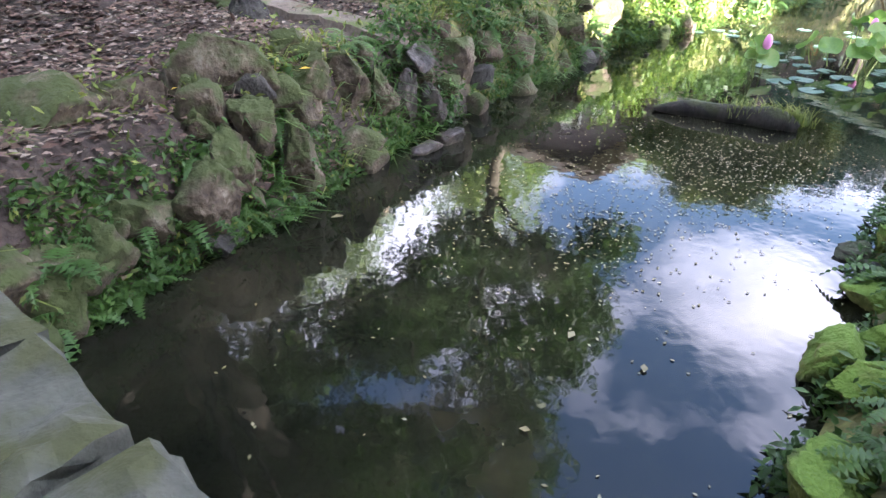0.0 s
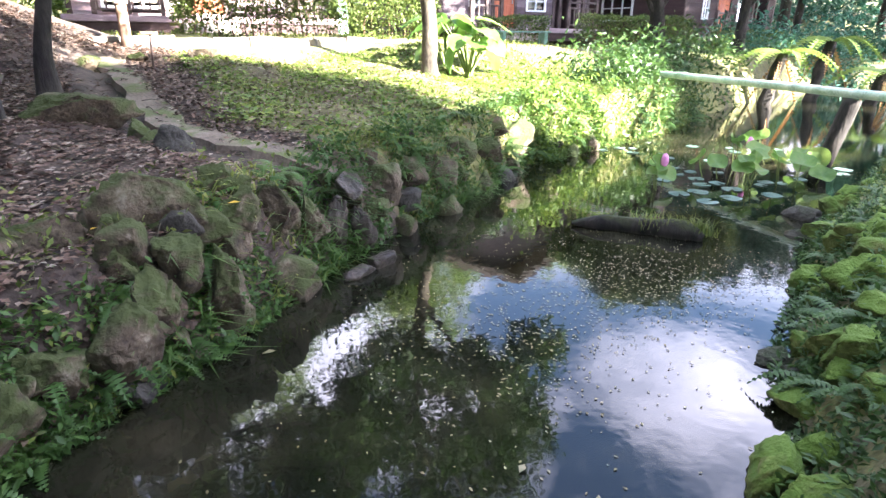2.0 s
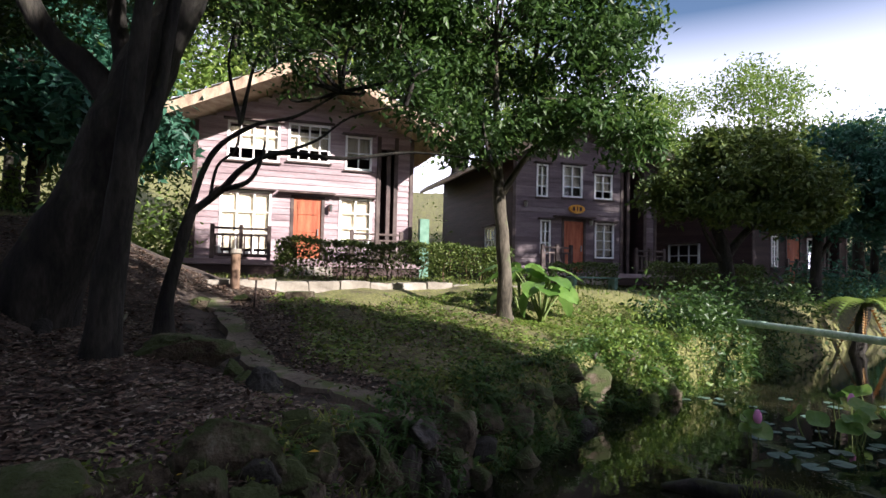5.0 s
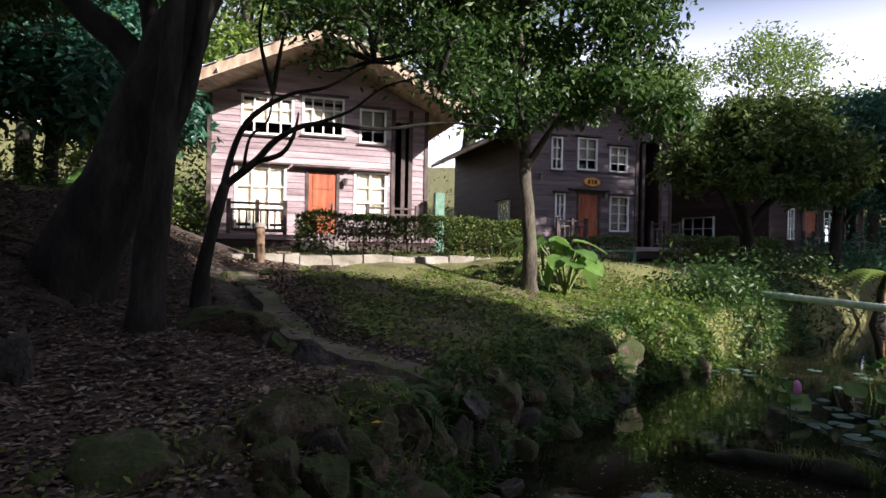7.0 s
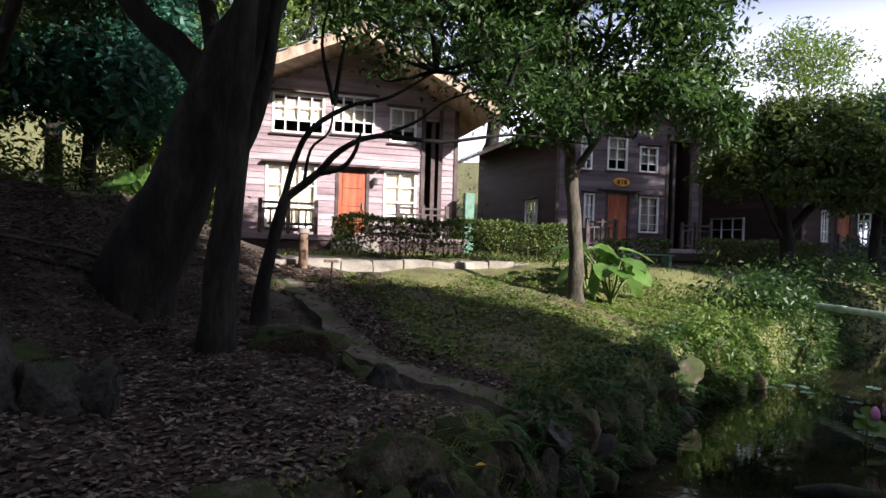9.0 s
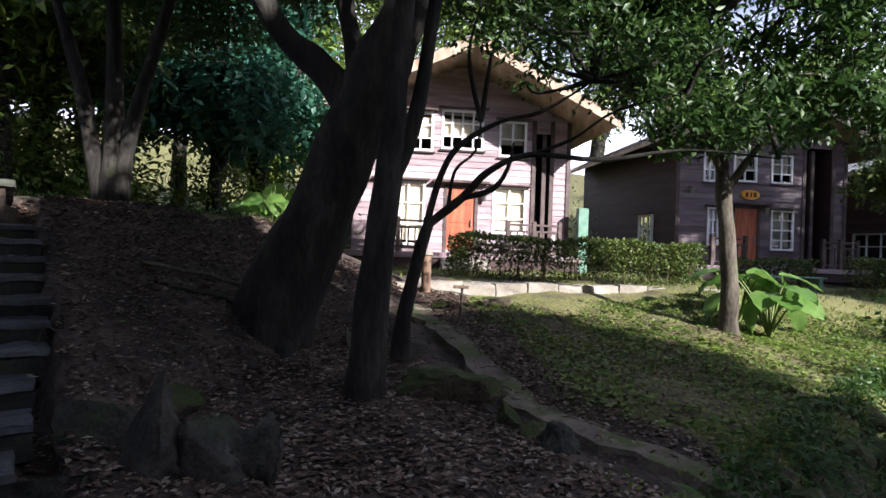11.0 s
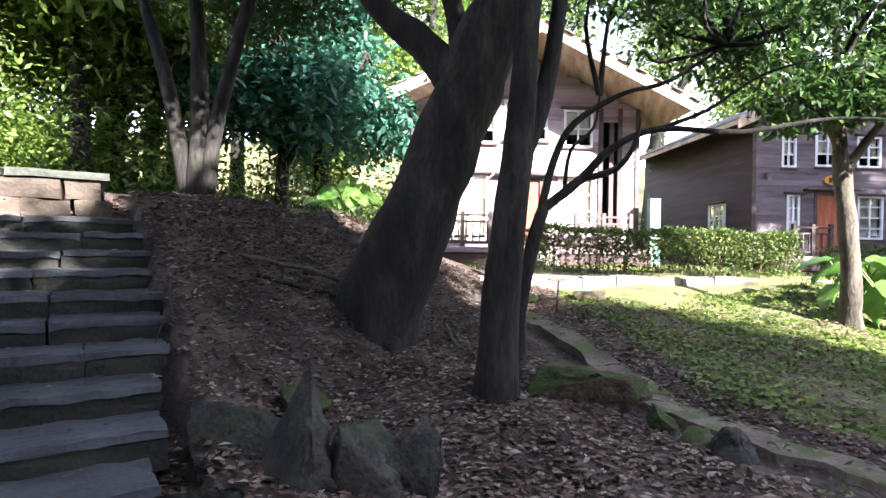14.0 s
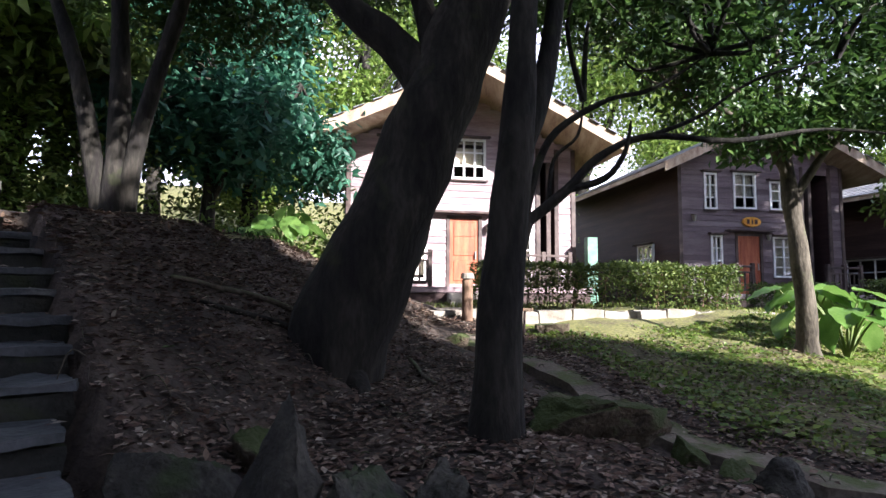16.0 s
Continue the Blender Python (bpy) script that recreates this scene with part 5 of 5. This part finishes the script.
def blades(name, P, h, material, seed, label, width=0.012, lean=0.5):
    """Bent grass blades as one mesh."""
    r = np.random.default_rng(seed)
    n = len(P)
    z = heights(P)
    base = np.column_stack([P, z - 0.01])
    a = r.uniform(0, 2 * np.pi, n)
    d = np.column_stack([np.cos(a), np.sin(a), np.zeros(n)])
    s = np.column_stack([-np.sin(a), np.cos(a), np.zeros(n)]) * width
    H = (h * r.uniform(0.5, 1.3, n))[:, None]
    up = np.array([0, 0, 1.0])
    v = np.empty((n, 5, 3))
    v[:, 0], v[:, 1] = base - s, base + s
    m = base + up * H * 0.6 + d * H * lean * 0.35
    v[:, 2], v[:, 3] = m + s * 0.8, m - s * 0.8
    v[:, 4] = base + up * H * (1 - 0.3 * lean) + d * H * lean
    idx = np.arange(n)[:, None] * 5
    f = np.concatenate([idx + np.array([[0, 1, 2]]), idx + np.array([[0, 2, 3]]), idx + np.array([[3, 2, 4]])], axis=1).reshape(-1, 3)
    me = bpy.data.meshes.new(name)
    me.vertices.add(n * 5)
    me.vertices.foreach_set("co", v.reshape(-1))
    me.loops.add(len(f) * 3)
    me.loops.foreach_set("vertex_index", f.reshape(-1).astype(np.int32))
    me.polygons.add(len(f))
    me.polygons.foreach_set("loop_start", np.arange(len(f), dtype=np.int32) * 3)
    me.materials.append(material)
    me.update(calc_edges=True)
    return tagged(new(name, me), label, "grass", kind="stuff")


def scatter(n, x0, x1, y0, y1, seed, keep):
    r = np.random.default_rng(seed)
    P = np.column_stack([r.uniform(x0, x1, n), r.uniform(y0, y1, n)])
    nz = np.array([noise.noise(Vector((p[0] * 0.9, p[1] * 0.9, seed))) for p in P])
    return P[keep(P, nz, r.random(n)) & ~in_water(P)]


lawn = scatter(60000, -4.5, 7.0, 4.5, 13.0, 3, lambda P, nz, u: (grass_mask(P) * 1.1 + nz * 0.7 > 0.35 + u * 0.5) & (seg_dist(P, RILL) > 0.25) & (P[:, 1] < 11.4 + 0.5 * P[:, 0] + 0.6))
blades("lawn_grass", lawn, 0.055, M_GRASS, 4, "short patchy lawn grass and weeds", 0.010, 0.9)
cover = lawn[::2] + 0.03
cz = heights(cover)
tagged(leaves("ground_cover", np.column_stack([cover, cz + 0.03]), 0.065, M_LEAFLIGHT, flat=0.5, width=0.8, droop=0.0, seed=8), "low round-leaved weeds in the lawn", "weeds", kind="stuff")
bankg = scatter(60000, -3, 8, 1.5, 14, 5, lambda P, nz, u: (seg_dist(P, LEFT) < 0.75) & (seg_dist(P, LEFT) < seg_dist(P, RIGHT)) & (nz * 1.2 + 0.1 + 0.10 * P[:, 0] + 0.15 * (seg_dist(P, LEFT) < 0.35) > u * 0.8))
blades("bank_grass", bankg, 0.17, M_GRASS, 6, "long drooping grass on the stream bank", 0.007, 1.3)
tuft = scatter(60000, -1.4, 4, 2.9, 9.5, 31, lambda P, nz, u: (seg_dist(P, LEFT) < 0.34) & (seg_dist(P, LEFT) < seg_dist(P, RIGHT)) & (nz + 0.12 > u * 0.45))
blades("bank_tufts", tuft, 0.19, M_FERN, 32, "dark green strap-leaved tufts hanging over the water", 0.008, 1.7)
rightg = scatter(30000, 0.3, 11, 1.0, 10, 7, lambda P, nz, u: (seg_dist(P, RIGHT) < 1.6) & (seg_dist(P, RIGHT) < seg_dist(P, LEFT)) & (nz + 0.5 > u))
blades("near_bank_grass", rightg, 0.11, M_FERN, 9, "fresh green grass on the near bank", 0.007, 1.0)
houseg = scatter(14000, -9.0, 8, 12.5, 19, 10, lambda P, nz, u: nz + 0.35 > u)
blades("border_grass", houseg, 0.12, M_GRASS, 12, "grass growing round the cottages", 0.012, 0.8)
slopeg = scatter(16000, -14, -6.5, 8.5, 16, 13, lambda P, nz, u: nz + 0.6 > u)
blades("slope_grass", slopeg, 0.12, M_FERN, 14, "green grass on the far slope", 0.012, 0.8)


def bank_herbs(line, side, k0, k1, n, spread, size, material, seed, label, lift=0.12):
    r = np.random.default_rng(seed)
    P = []
    while len(P) < n:
        k = r.uniform(k0, k1)
        a, b = Vector(line[int(k)]), Vector(line[int(k) + 1])
        if noise.noise(Vector((k * 2.3, seed, 0))) < -0.12:
            continue
        p = a.lerp(b, k % 1) + Vector((-(b - a).y, (b - a).x)).normalized() * side * (r.random() ** 1.3 * spread + 0.02)
        P.append((p.x, p.y))
    P = np.array(P)
    z = heights(P) + np.abs(r.normal(size=n)) * lift
    tagged(leaves("bank_herbs", np.column_stack([P, z]), size, material, seed=seed, width=0.4, droop=0.25), label, "weeds", kind="stuff")


bank_herbs(LEFT, 1, 1.5, 6.0, 7500, 0.32, 0.055, M_FERN, 51, "small leafy herbs hanging over the stream bank", 0.05)
bank_herbs(LEFT, 1, 6.0, 12.9, 11000, 0.6, 0.065, M_FERN, 52, "leafy weeds covering the stream bank", 0.12)
# Sunlight on this stretch of bank is put into the leaf colour.
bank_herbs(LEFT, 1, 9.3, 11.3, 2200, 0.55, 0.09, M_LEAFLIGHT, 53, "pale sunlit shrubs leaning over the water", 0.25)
bank_herbs(LEFT, 1, 1.5, 7.5, 1800, 1.0, 0.05, M_GRASS, 57, "small weeds growing between the bank stones", 0.10)
bank_herbs(RIGHT, -1, 1.0, 9.0, 14000, 1.0, 0.05, M_FERN, 54, "small bright green herbs on the mossy bank", 0.06)

bank_herbs(LEFT, 1, 11.5, 14.9, 9000, 2.0, 0.13, M_LEAF, 55, "dark ferny shrubs along the far bank", 0.35)

# elephant ears by the lawn tree
def big_leaf(L, W, curl, seed):
    bm = bmesh.new()
    rows, cols = 9, 4
    grid = []
    for i in range(rows + 1):
        t = i / rows
        w = W * (math.sin(math.pi * min(1, t * 0.93 + 0.07)) ** 0.7) * (1 - 0.35 * t)
        row = []
        for j in range(-cols, cols + 1):
            s = j / cols
            row.append(bm.verts.new((s * w, L * (t - 0.18 * (1 - abs(s)) * (t < 0.05)) - 0.12 * L * abs(s) * (1 - t), -curl * L * t * t + 0.12 * W * abs(s) + 0.012 * math.sin(t * 22 + abs(s) * 6))))
        grid.append(row)
    for i in range(rows):
        for j in range(2 * cols):
            bm.faces.new((grid[i][j], grid[i][j + 1], grid[i + 1][j + 1], grid[i + 1][j]))
    return bm


def taro(x, y, n, H, seed, label):
    r = np.random.default_rng(seed)
    t = thing("elephant_ear", label, "plant", pose(x, y, G(x, y) - 0.03))
    for i in range(n):
        a = 2 * math.pi * i / n + r.normal() * 0.3
        h, out = H * r.uniform(0.5, 1.0), H * r.uniform(0.15, 0.55)
        tip = Vector((math.cos(a) * out, math.sin(a) * out, h))
        tubes("stalk", [([(0, 0, 0), tip * 0.5 + Vector((0, 0, h * 0.12)), tip], [0.022, 0.016, 0.01])], M_STALK, t, sides=5)
        lf = part("leaf", big_leaf(H * r.uniform(0.42, 0.6), H * r.uniform(0.2, 0.27), r.uniform(0.2, 0.6), i), M_BIGLEAF, t, smooth=True)
        lf.matrix_local = Matrix.Translation(tip) @ pose(0, 0, 0, r.uniform(-45, 5), r.normal() * 18, math.degrees(a) - 90)


taro(1.6, 10.9, 13, 1.05, 1, "clump of big glossy elephant ear leaves")
taro(1.25, 11.3, 9, 0.95, 2, "clump of big glossy elephant ear leaves")
taro(-6.9, 10.6, 12, 0.75, 3, "low clump of broad green leaves at the slope")
taro(-7.6, 11.3, 12, 0.7, 4, "low clump of broad green leaves at the slope")

# lotus and lily pads
def lotus(x, y, n, seed, spread, flower):
    r = np.random.default_rng(seed)
    t = thing("lotus", "lotus plant with round upright leaves" + (" and a pink bud" if flower else ""), "water plant", pose(x, y, -0.1), group="lotus plants")
    for i in range(n):
        px, py, h, R = r.normal() * spread, r.normal() * spread, r.uniform(0.22, 0.5), r.uniform(0.09, 0.15)
        tubes("stalk", [([(px * 0.7, py * 0.7, 0), (px * 0.9, py * 0.9, h * 0.5), (px, py, h)], [0.008, 0.007, 0.006])], M_STALK, t, sides=5)
        bm = bmesh.new()
        c = bm.verts.new((0, 0, 0))
        rings = []
        for k in (0.35, 0.7, 1.0):
            rings.append([bm.verts.new((R * k * math.cos(q), R * k * math.sin(q), R * (0.30 * k * k) + 0.02 * math.sin(3 * q + i) * k)) for q in [2 * math.pi * s / 20 for s in range(20)]])
        for s in range(20):
            bm.faces.new((c, rings[0][s], rings[0][(s + 1) % 20]))
            for a, b in zip(rings[:-1], rings[1:]):
                bm.faces.new((a[s], b[s], b[(s + 1) % 20], a[(s + 1) % 20]))
        lf = part("leaf", bm, M_LOTUS, t, smooth=True)
        lf.matrix_local = pose(px, py, h, r.normal() * 28 + 12, r.normal() * 28, 0)
    if flower:
        bm = bmesh.new()
        bmesh.ops.create_uvsphere(bm, u_segments=10, v_segments=8, radius=0.05)
        for v in bm.verts:
            v.co.z = v.co.z * 1.6 + 0.05
            v.co.x *= 1 - 0.4 * max(0, v.co.z * 6)
        fl = part("bud", bm, M_PINK, t, "pink lotus bud", smooth=True)
        fl.location = (-0.05, -0.05, 0.42)


lotus(3.25, 6.45, 4, 1, 0.16, True)
lotus(4.35, 6.75, 6, 2, 0.35, False)
lotus(5.0, 6.6, 6, 3, 0.35, False)
lotus(5.0, 7.5, 5, 4, 0.35, True)
lotus(5.7, 7.3, 5, 5, 0.35, False)
pr = np.random.default_rng(14)
for i in range(34):
    x, y = (pr.uniform(3.4, 6.4), pr.uniform(6.5, 9.2))
    if i < 6:
        x, y = [(3.35, 6.25), (3.62, 6.32), (3.85, 6.02), (3.5, 5.9), (4.4, 6.1), (4.1, 6.4)][i]
    R = pr.uniform(0.06, 0.11) if i > 6 else 0.12
    bm = bmesh.new()
    vs = [bm.verts.new((0, 0, 0.006))] + [bm.verts.new((R * math.cos(q), R * math.sin(q), 0.004 + 0.004 * math.sin(q * 3))) for q in np.linspace(0.25, 2 * math.pi - 0.25, 18)]
    for s in range(1, 18):
        bm.faces.new((vs[0], vs[s], vs[s + 1]))
    bmesh.ops.solidify(bm, geom=bm.faces[:], thickness=0.003)
    tagged(part("lily_pad", bm, M_PAD), "pale green round lily pad on the water", "lily pad", "lily pads").matrix_world = pose(x, y, 0.004, 0, 0, pr.uniform(0, 360))

# half-sunk log with grass
log = thing("sunken_log", "dark half-sunk log with grass growing on it", "log")
vs, fs = tube([(1.72, 5.22, 0.03), (1.95, 5.14, 0.04), (2.3, 4.98, 0.05), (2.6, 4.8, 0.04), (2.75, 4.7, 0.0)], [0.015, 0.065, 0.095, 0.105, 0.05], 10, 0.5, 3)
mesh_ob("wood", vs, fs, M_BARK, log, smooth=True)
r5 = np.random.default_rng(2)
lp = np.column_stack([r5.uniform(2.25, 2.85, 500), np.zeros(500)])
lp[:, 1] = 5.22 - (lp[:, 0] - 1.72) * 0.5 + 0.06 + r5.normal(size=500) * 0.05
lg = blades("log_grass", lp, 0.16, M_GRASS, 15, "thin grass on the log", 0.003, 0.7)
for v in lg.data.vertices:
    v.co.z += 0.50
lg.parent = log
del lg["category"]
del lg["kind"]

# bamboo pipe over the stream with its post
pipe = thing("pipe", "pale green pipe laid across the stream", "pipe")
tubes("pipe_run", [([(5.45, 12.3, 1.02), (5.6, 10.6, 1.04), (5.72, 9.0, 1.05), (5.85, 7.2, 1.06), (6.1, 4.5, 1.08)], [0.058, 0.058, 0.058, 0.058, 0.058])], M_PIPE, pipe, sides=14)
tubes("pipe_collar", [([(5.582, 10.8, 1.037), (5.591, 10.7, 1.038), (5.6, 10.6, 1.04)], [0.066, 0.069, 0.066])], M_PIPE, pipe, sides=14)
tagged(tubes("support_post", [([(5.55, 6.95, -0.1), (5.75, 6.95, 0.4), (5.87, 6.95, 0.99)], [0.11, 0.10, 0.105])], M_BARK, label="rough dark post propping the pipe", sides=10, wob=0.3), category="post")

# bollard, stake sign, block, bench, garden hose
boll = thing("bollard_light", "weathered wooden bollard with a pale cap", "bollard", pose(-3.9, 10.15, 1.40))
tubes("post", [([(0, 0, 0), (0, 0, 0.35), (0, 0, 0.70)], [0.085, 0.08, 0.08])], M_POST, boll, sides=12)
bm = bmesh.new()
bmesh.ops.create_cone(bm, cap_ends=True, segments=14, radius1=0.105, radius2=0.09, depth=0.08, matrix=Matrix.Translation((0, 0, 0.745)))
part("cap", bm, M_PAVE, boll)
stake = thing("stake_sign", "small dark stake with a flat label plate", "sign", pose(-3.1, 8.8, G(-3.1, 8.8) - 0.02))
tubes("stake", [([(0, 0, 0), (0.01, 0, 0.22), (0.02, 0, 0.46)], [0.018, 0.016, 0.016])], M_TRIM, stake, sides=6)
box("plate", -0.10, 0.12, -0.04, 0.04, 0.45, 0.49, M_POST, stake)
tagged(part("stone_block", stone_block(0.44, 0.3, 0.26, 9, M_ROCK), M_ROCK), "squared brown stone block beside the path", "block").matrix_world = pose(-2.7, 9.95, 1.22, 0, 0, 5)
bench = thing("bench", "low green painted bench on the path", "bench", pose(4.0, 16.6, 1.42, 0, 0, 10))
for i in range(3):
    box("slat", -0.75, 0.75, -0.22 + 0.15 * i, -0.09 + 0.15 * i, 0.38, 0.42, M_GREENPAINT, bench)
for x in (-0.62, 0.62):
    box("leg", x - 0.05, x + 0.05, -0.2, 0.2, 0.0, 0.378, M_GREENPAINT, bench)


def ground_line(name, line, rad, material, label, category):
    pts = []
    for (ax, ay), (bx, by) in zip(line[:-1], line[1:]):
        for k in range(3):
            x, y = ax + (bx - ax) * k / 3, ay + (by - ay) * k / 3
            pts.append((x, y, G(x, y) + rad * 0.8))
    tagged(tubes(name, [(pts, [rad * (1 - 0.4 * i / len(pts)) for i in range(len(pts))])], material, sides=7, wob=0.3), label, category)


ground_line("root", [(-4.75, 7.2), (-5.1, 6.7), (-5.6, 6.1), (-5.9, 5.7)], 0.03, M_PALEBARK, "pale surface root lying on the slope", "root")
ground_line("root", [(-4.7, 6.3), (-5.2, 6.0), (-5.7, 5.5)], 0.03, M_BARK, "dark tree root at the surface", "root")
ground_line("fallen_branch", [(-4.2, 7.3), (-3.95, 6.7), (-3.75, 6.3)], 0.025, M_PALEBARK, "thin pale fallen branch beside the boulder", "branch")
ground_line("fallen_branch", [(-11.5, 13.6), (-10.6, 12.4)], 0.07, M_PALEBARK, "pale cut log on the slope", "log")

# tree ferns by the pond
def tree_fern(x, y, h, seed, dead=True):
    r = np.random.default_rng(seed)
    z = G(x, y)
    t = thing("tree_fern", "tree fern with a shaggy trunk and drooping fronds", "tree fern", pose(x, y, z - 0.1), group="tree ferns")
    tubes("trunk", [([(0, 0, 0), (0.15, 0, h * 0.5), (0.35, 0, h)], [0.22, 0.16, 0.14])], M_BARK, t, sides=10, wob=0.6)
    for i in range(14):
        a = 2 * math.pi * i / 14 + r.normal() * 0.15
        L = r.uniform(1.1, 1.7)
        dd = dead and i % 3 == 0
        pts = []
        vs, fs = [], []
        for k in range(16):
            q = k / 15
            c = Vector((0.35 + L * q * math.cos(a) * (0.4 if dd else 1), L * q * math.sin(a) * (0.4 if dd else 1), h + (L * (0.55 * q - 0.9 * q * q) if not dd else -L * 0.8 * q)))
            w = (0.07 if dd else 0.24) * math.sin(math.pi * (0.1 + 0.88 * q))
            side = Vector((-math.sin(a), math.cos(a), -0.25))
            b = len(vs)
            f = Vector((math.cos(a), math.sin(a), -0.2)) * 0.07
            vs += [c, c + side * w + f, c + side * w * 0.6 + f * 1.4, c - side * w + f, c - side * w * 0.6 + f * 1.4]
            if k < 15:
                fs += [(b, b + 1, b + 2, b + 5), (b, b + 5, b + 4, b + 3)]
        mesh_ob("frond", vs, fs, M_STRAW if dd else M_LEAFLIGHT, t)


tree_fern(10.6, 15.4, 1.8, 1)
tree_fern(12.6, 16.2, 2.2, 2)
tree_fern(13.6, 15.2, 1.4, 3)

# ---- litter ----
lit = scatter(85000, -8.0, 1.0, 2.0, 10.5, 16, lambda P, nz, u: ((grass_mask(P) < 0.4) | (u > 0.75)) & (seg_dist(P, LEFT) > 0.12) & (seg_dist(P, RILL) > 0.34 - 0.5 * (u > 0.96)))
lz = heights(lit)
tagged(leaves("leaf_litter", np.column_stack([lit, lz + 0.015]), 0.058, M_LITTER, flat=0.6, width=0.5, droop=0.0, seed=17), "dry brown fallen leaves covering the earth", "leaf litter", kind="stuff")
sl = np.random.default_rng(26)
sp = []
for _ in range(420):
    kk, uu, dd = int(sl.integers(-3, 10)), sl.uniform(0.05, 2.4), sl.uniform(0.02, 0.34)
    q = ST_TOP + ST_D * (0.367 * kk - dd) + ST_L * uu
    sp.append((q.x, q.y, 2.146 - 0.1444 * kk + 0.012))
tagged(leaves("step_litter", np.array(sp), 0.05, M_LITTER, flat=0.8, width=0.5, droop=0.0, seed=27), "dry leaves lying on the stone steps", "leaf litter", kind="stuff")
tw = scatter(700, -7.0, -1.2, 2.4, 8.5, 23, lambda P, nz, u: (grass_mask(P) < 0.4) & (seg_dist(P, LEFT) > 0.3))
tz = heights(tw)
tr_ = np.random.default_rng(24)
runs = []
for p, z in zip(tw, tz):
    a, L = tr_.uniform(0, 6.28), tr_.uniform(0.06, 0.22)
    q = (p[0] + L * math.cos(a), p[1] + L * math.sin(a))
    runs.append(([(p[0], p[1], z + 0.01), ((p[0] + q[0]) / 2, (p[1] + q[1]) / 2, z + 0.025), (q[0], q[1], G(*q) + 0.01)], [0.005, 0.004, 0.002]))
tagged(tubes("fallen_twigs", runs, M_PALEBARK, sides=4), "thin dry twigs scattered over the leaf litter", "twigs", kind="stuff")
fr2 = np.random.default_rng(18)
fl = np.concatenate([np.column_stack([fr2.normal(1.9, 0.55, 1300), fr2.normal(3.9, 0.42, 1300)]), np.column_stack([fr2.normal(0.75, 0.45, 700), fr2.normal(3.2, 0.5, 700)]), np.column_stack([fr2.uniform(3.0, 6.5, 900), fr2.uniform(5.4, 9, 900)]), np.column_stack([fr2.uniform(-1, 2, 260), fr2.uniform(1.2, 6, 260)])])
fl = fl[in_water(fl)]
tagged(leaves("floating_debris", np.column_stack([fl, np.full(len(fl), 0.004)]), 0.021, M_FLOAT, flat=0.97, width=0.5, droop=0.0, seed=19), "small leaf fragments floating on the pond", "debris", kind="stuff")
for i, (x, y, z) in enumerate([(-0.95, 3.66, 0.72), (-1.62, 3.28, 0.70), (0.45, 2.05, 0.01), (0.68, 1.8, 0.01), (-0.72, 3.1, 0.01), (0.2, 1.5, 0.01), (-2.0, 2.75, 0.62)]):
    ob = leaves("leaf", np.array([[0, 0, 0.0]]), 0.06, M_YELLOW if z > 0.1 else M_FLOAT, flat=0.9, width=0.6, droop=0.0, seed=60 + i)
    zz = z if z < 0.1 else max(G(x, y), z) + 0.01
    tagged(ob, "bright yellow fallen leaf" if z > 0.1 else "pale fallen leaf floating on the pond", "leaf", "single fallen leaves").location = (x, y, zz)
ob = leaves("leaf", np.array([[0, 0, 0.0]]), 0.16, M_BIGLEAF, flat=0.9, width=0.5, droop=0.0, seed=70)
tagged(ob, "single fresh green fallen leaf", "leaf").location = (-5.2, 4.98, G(-5.2, 4.98) + 0.02)
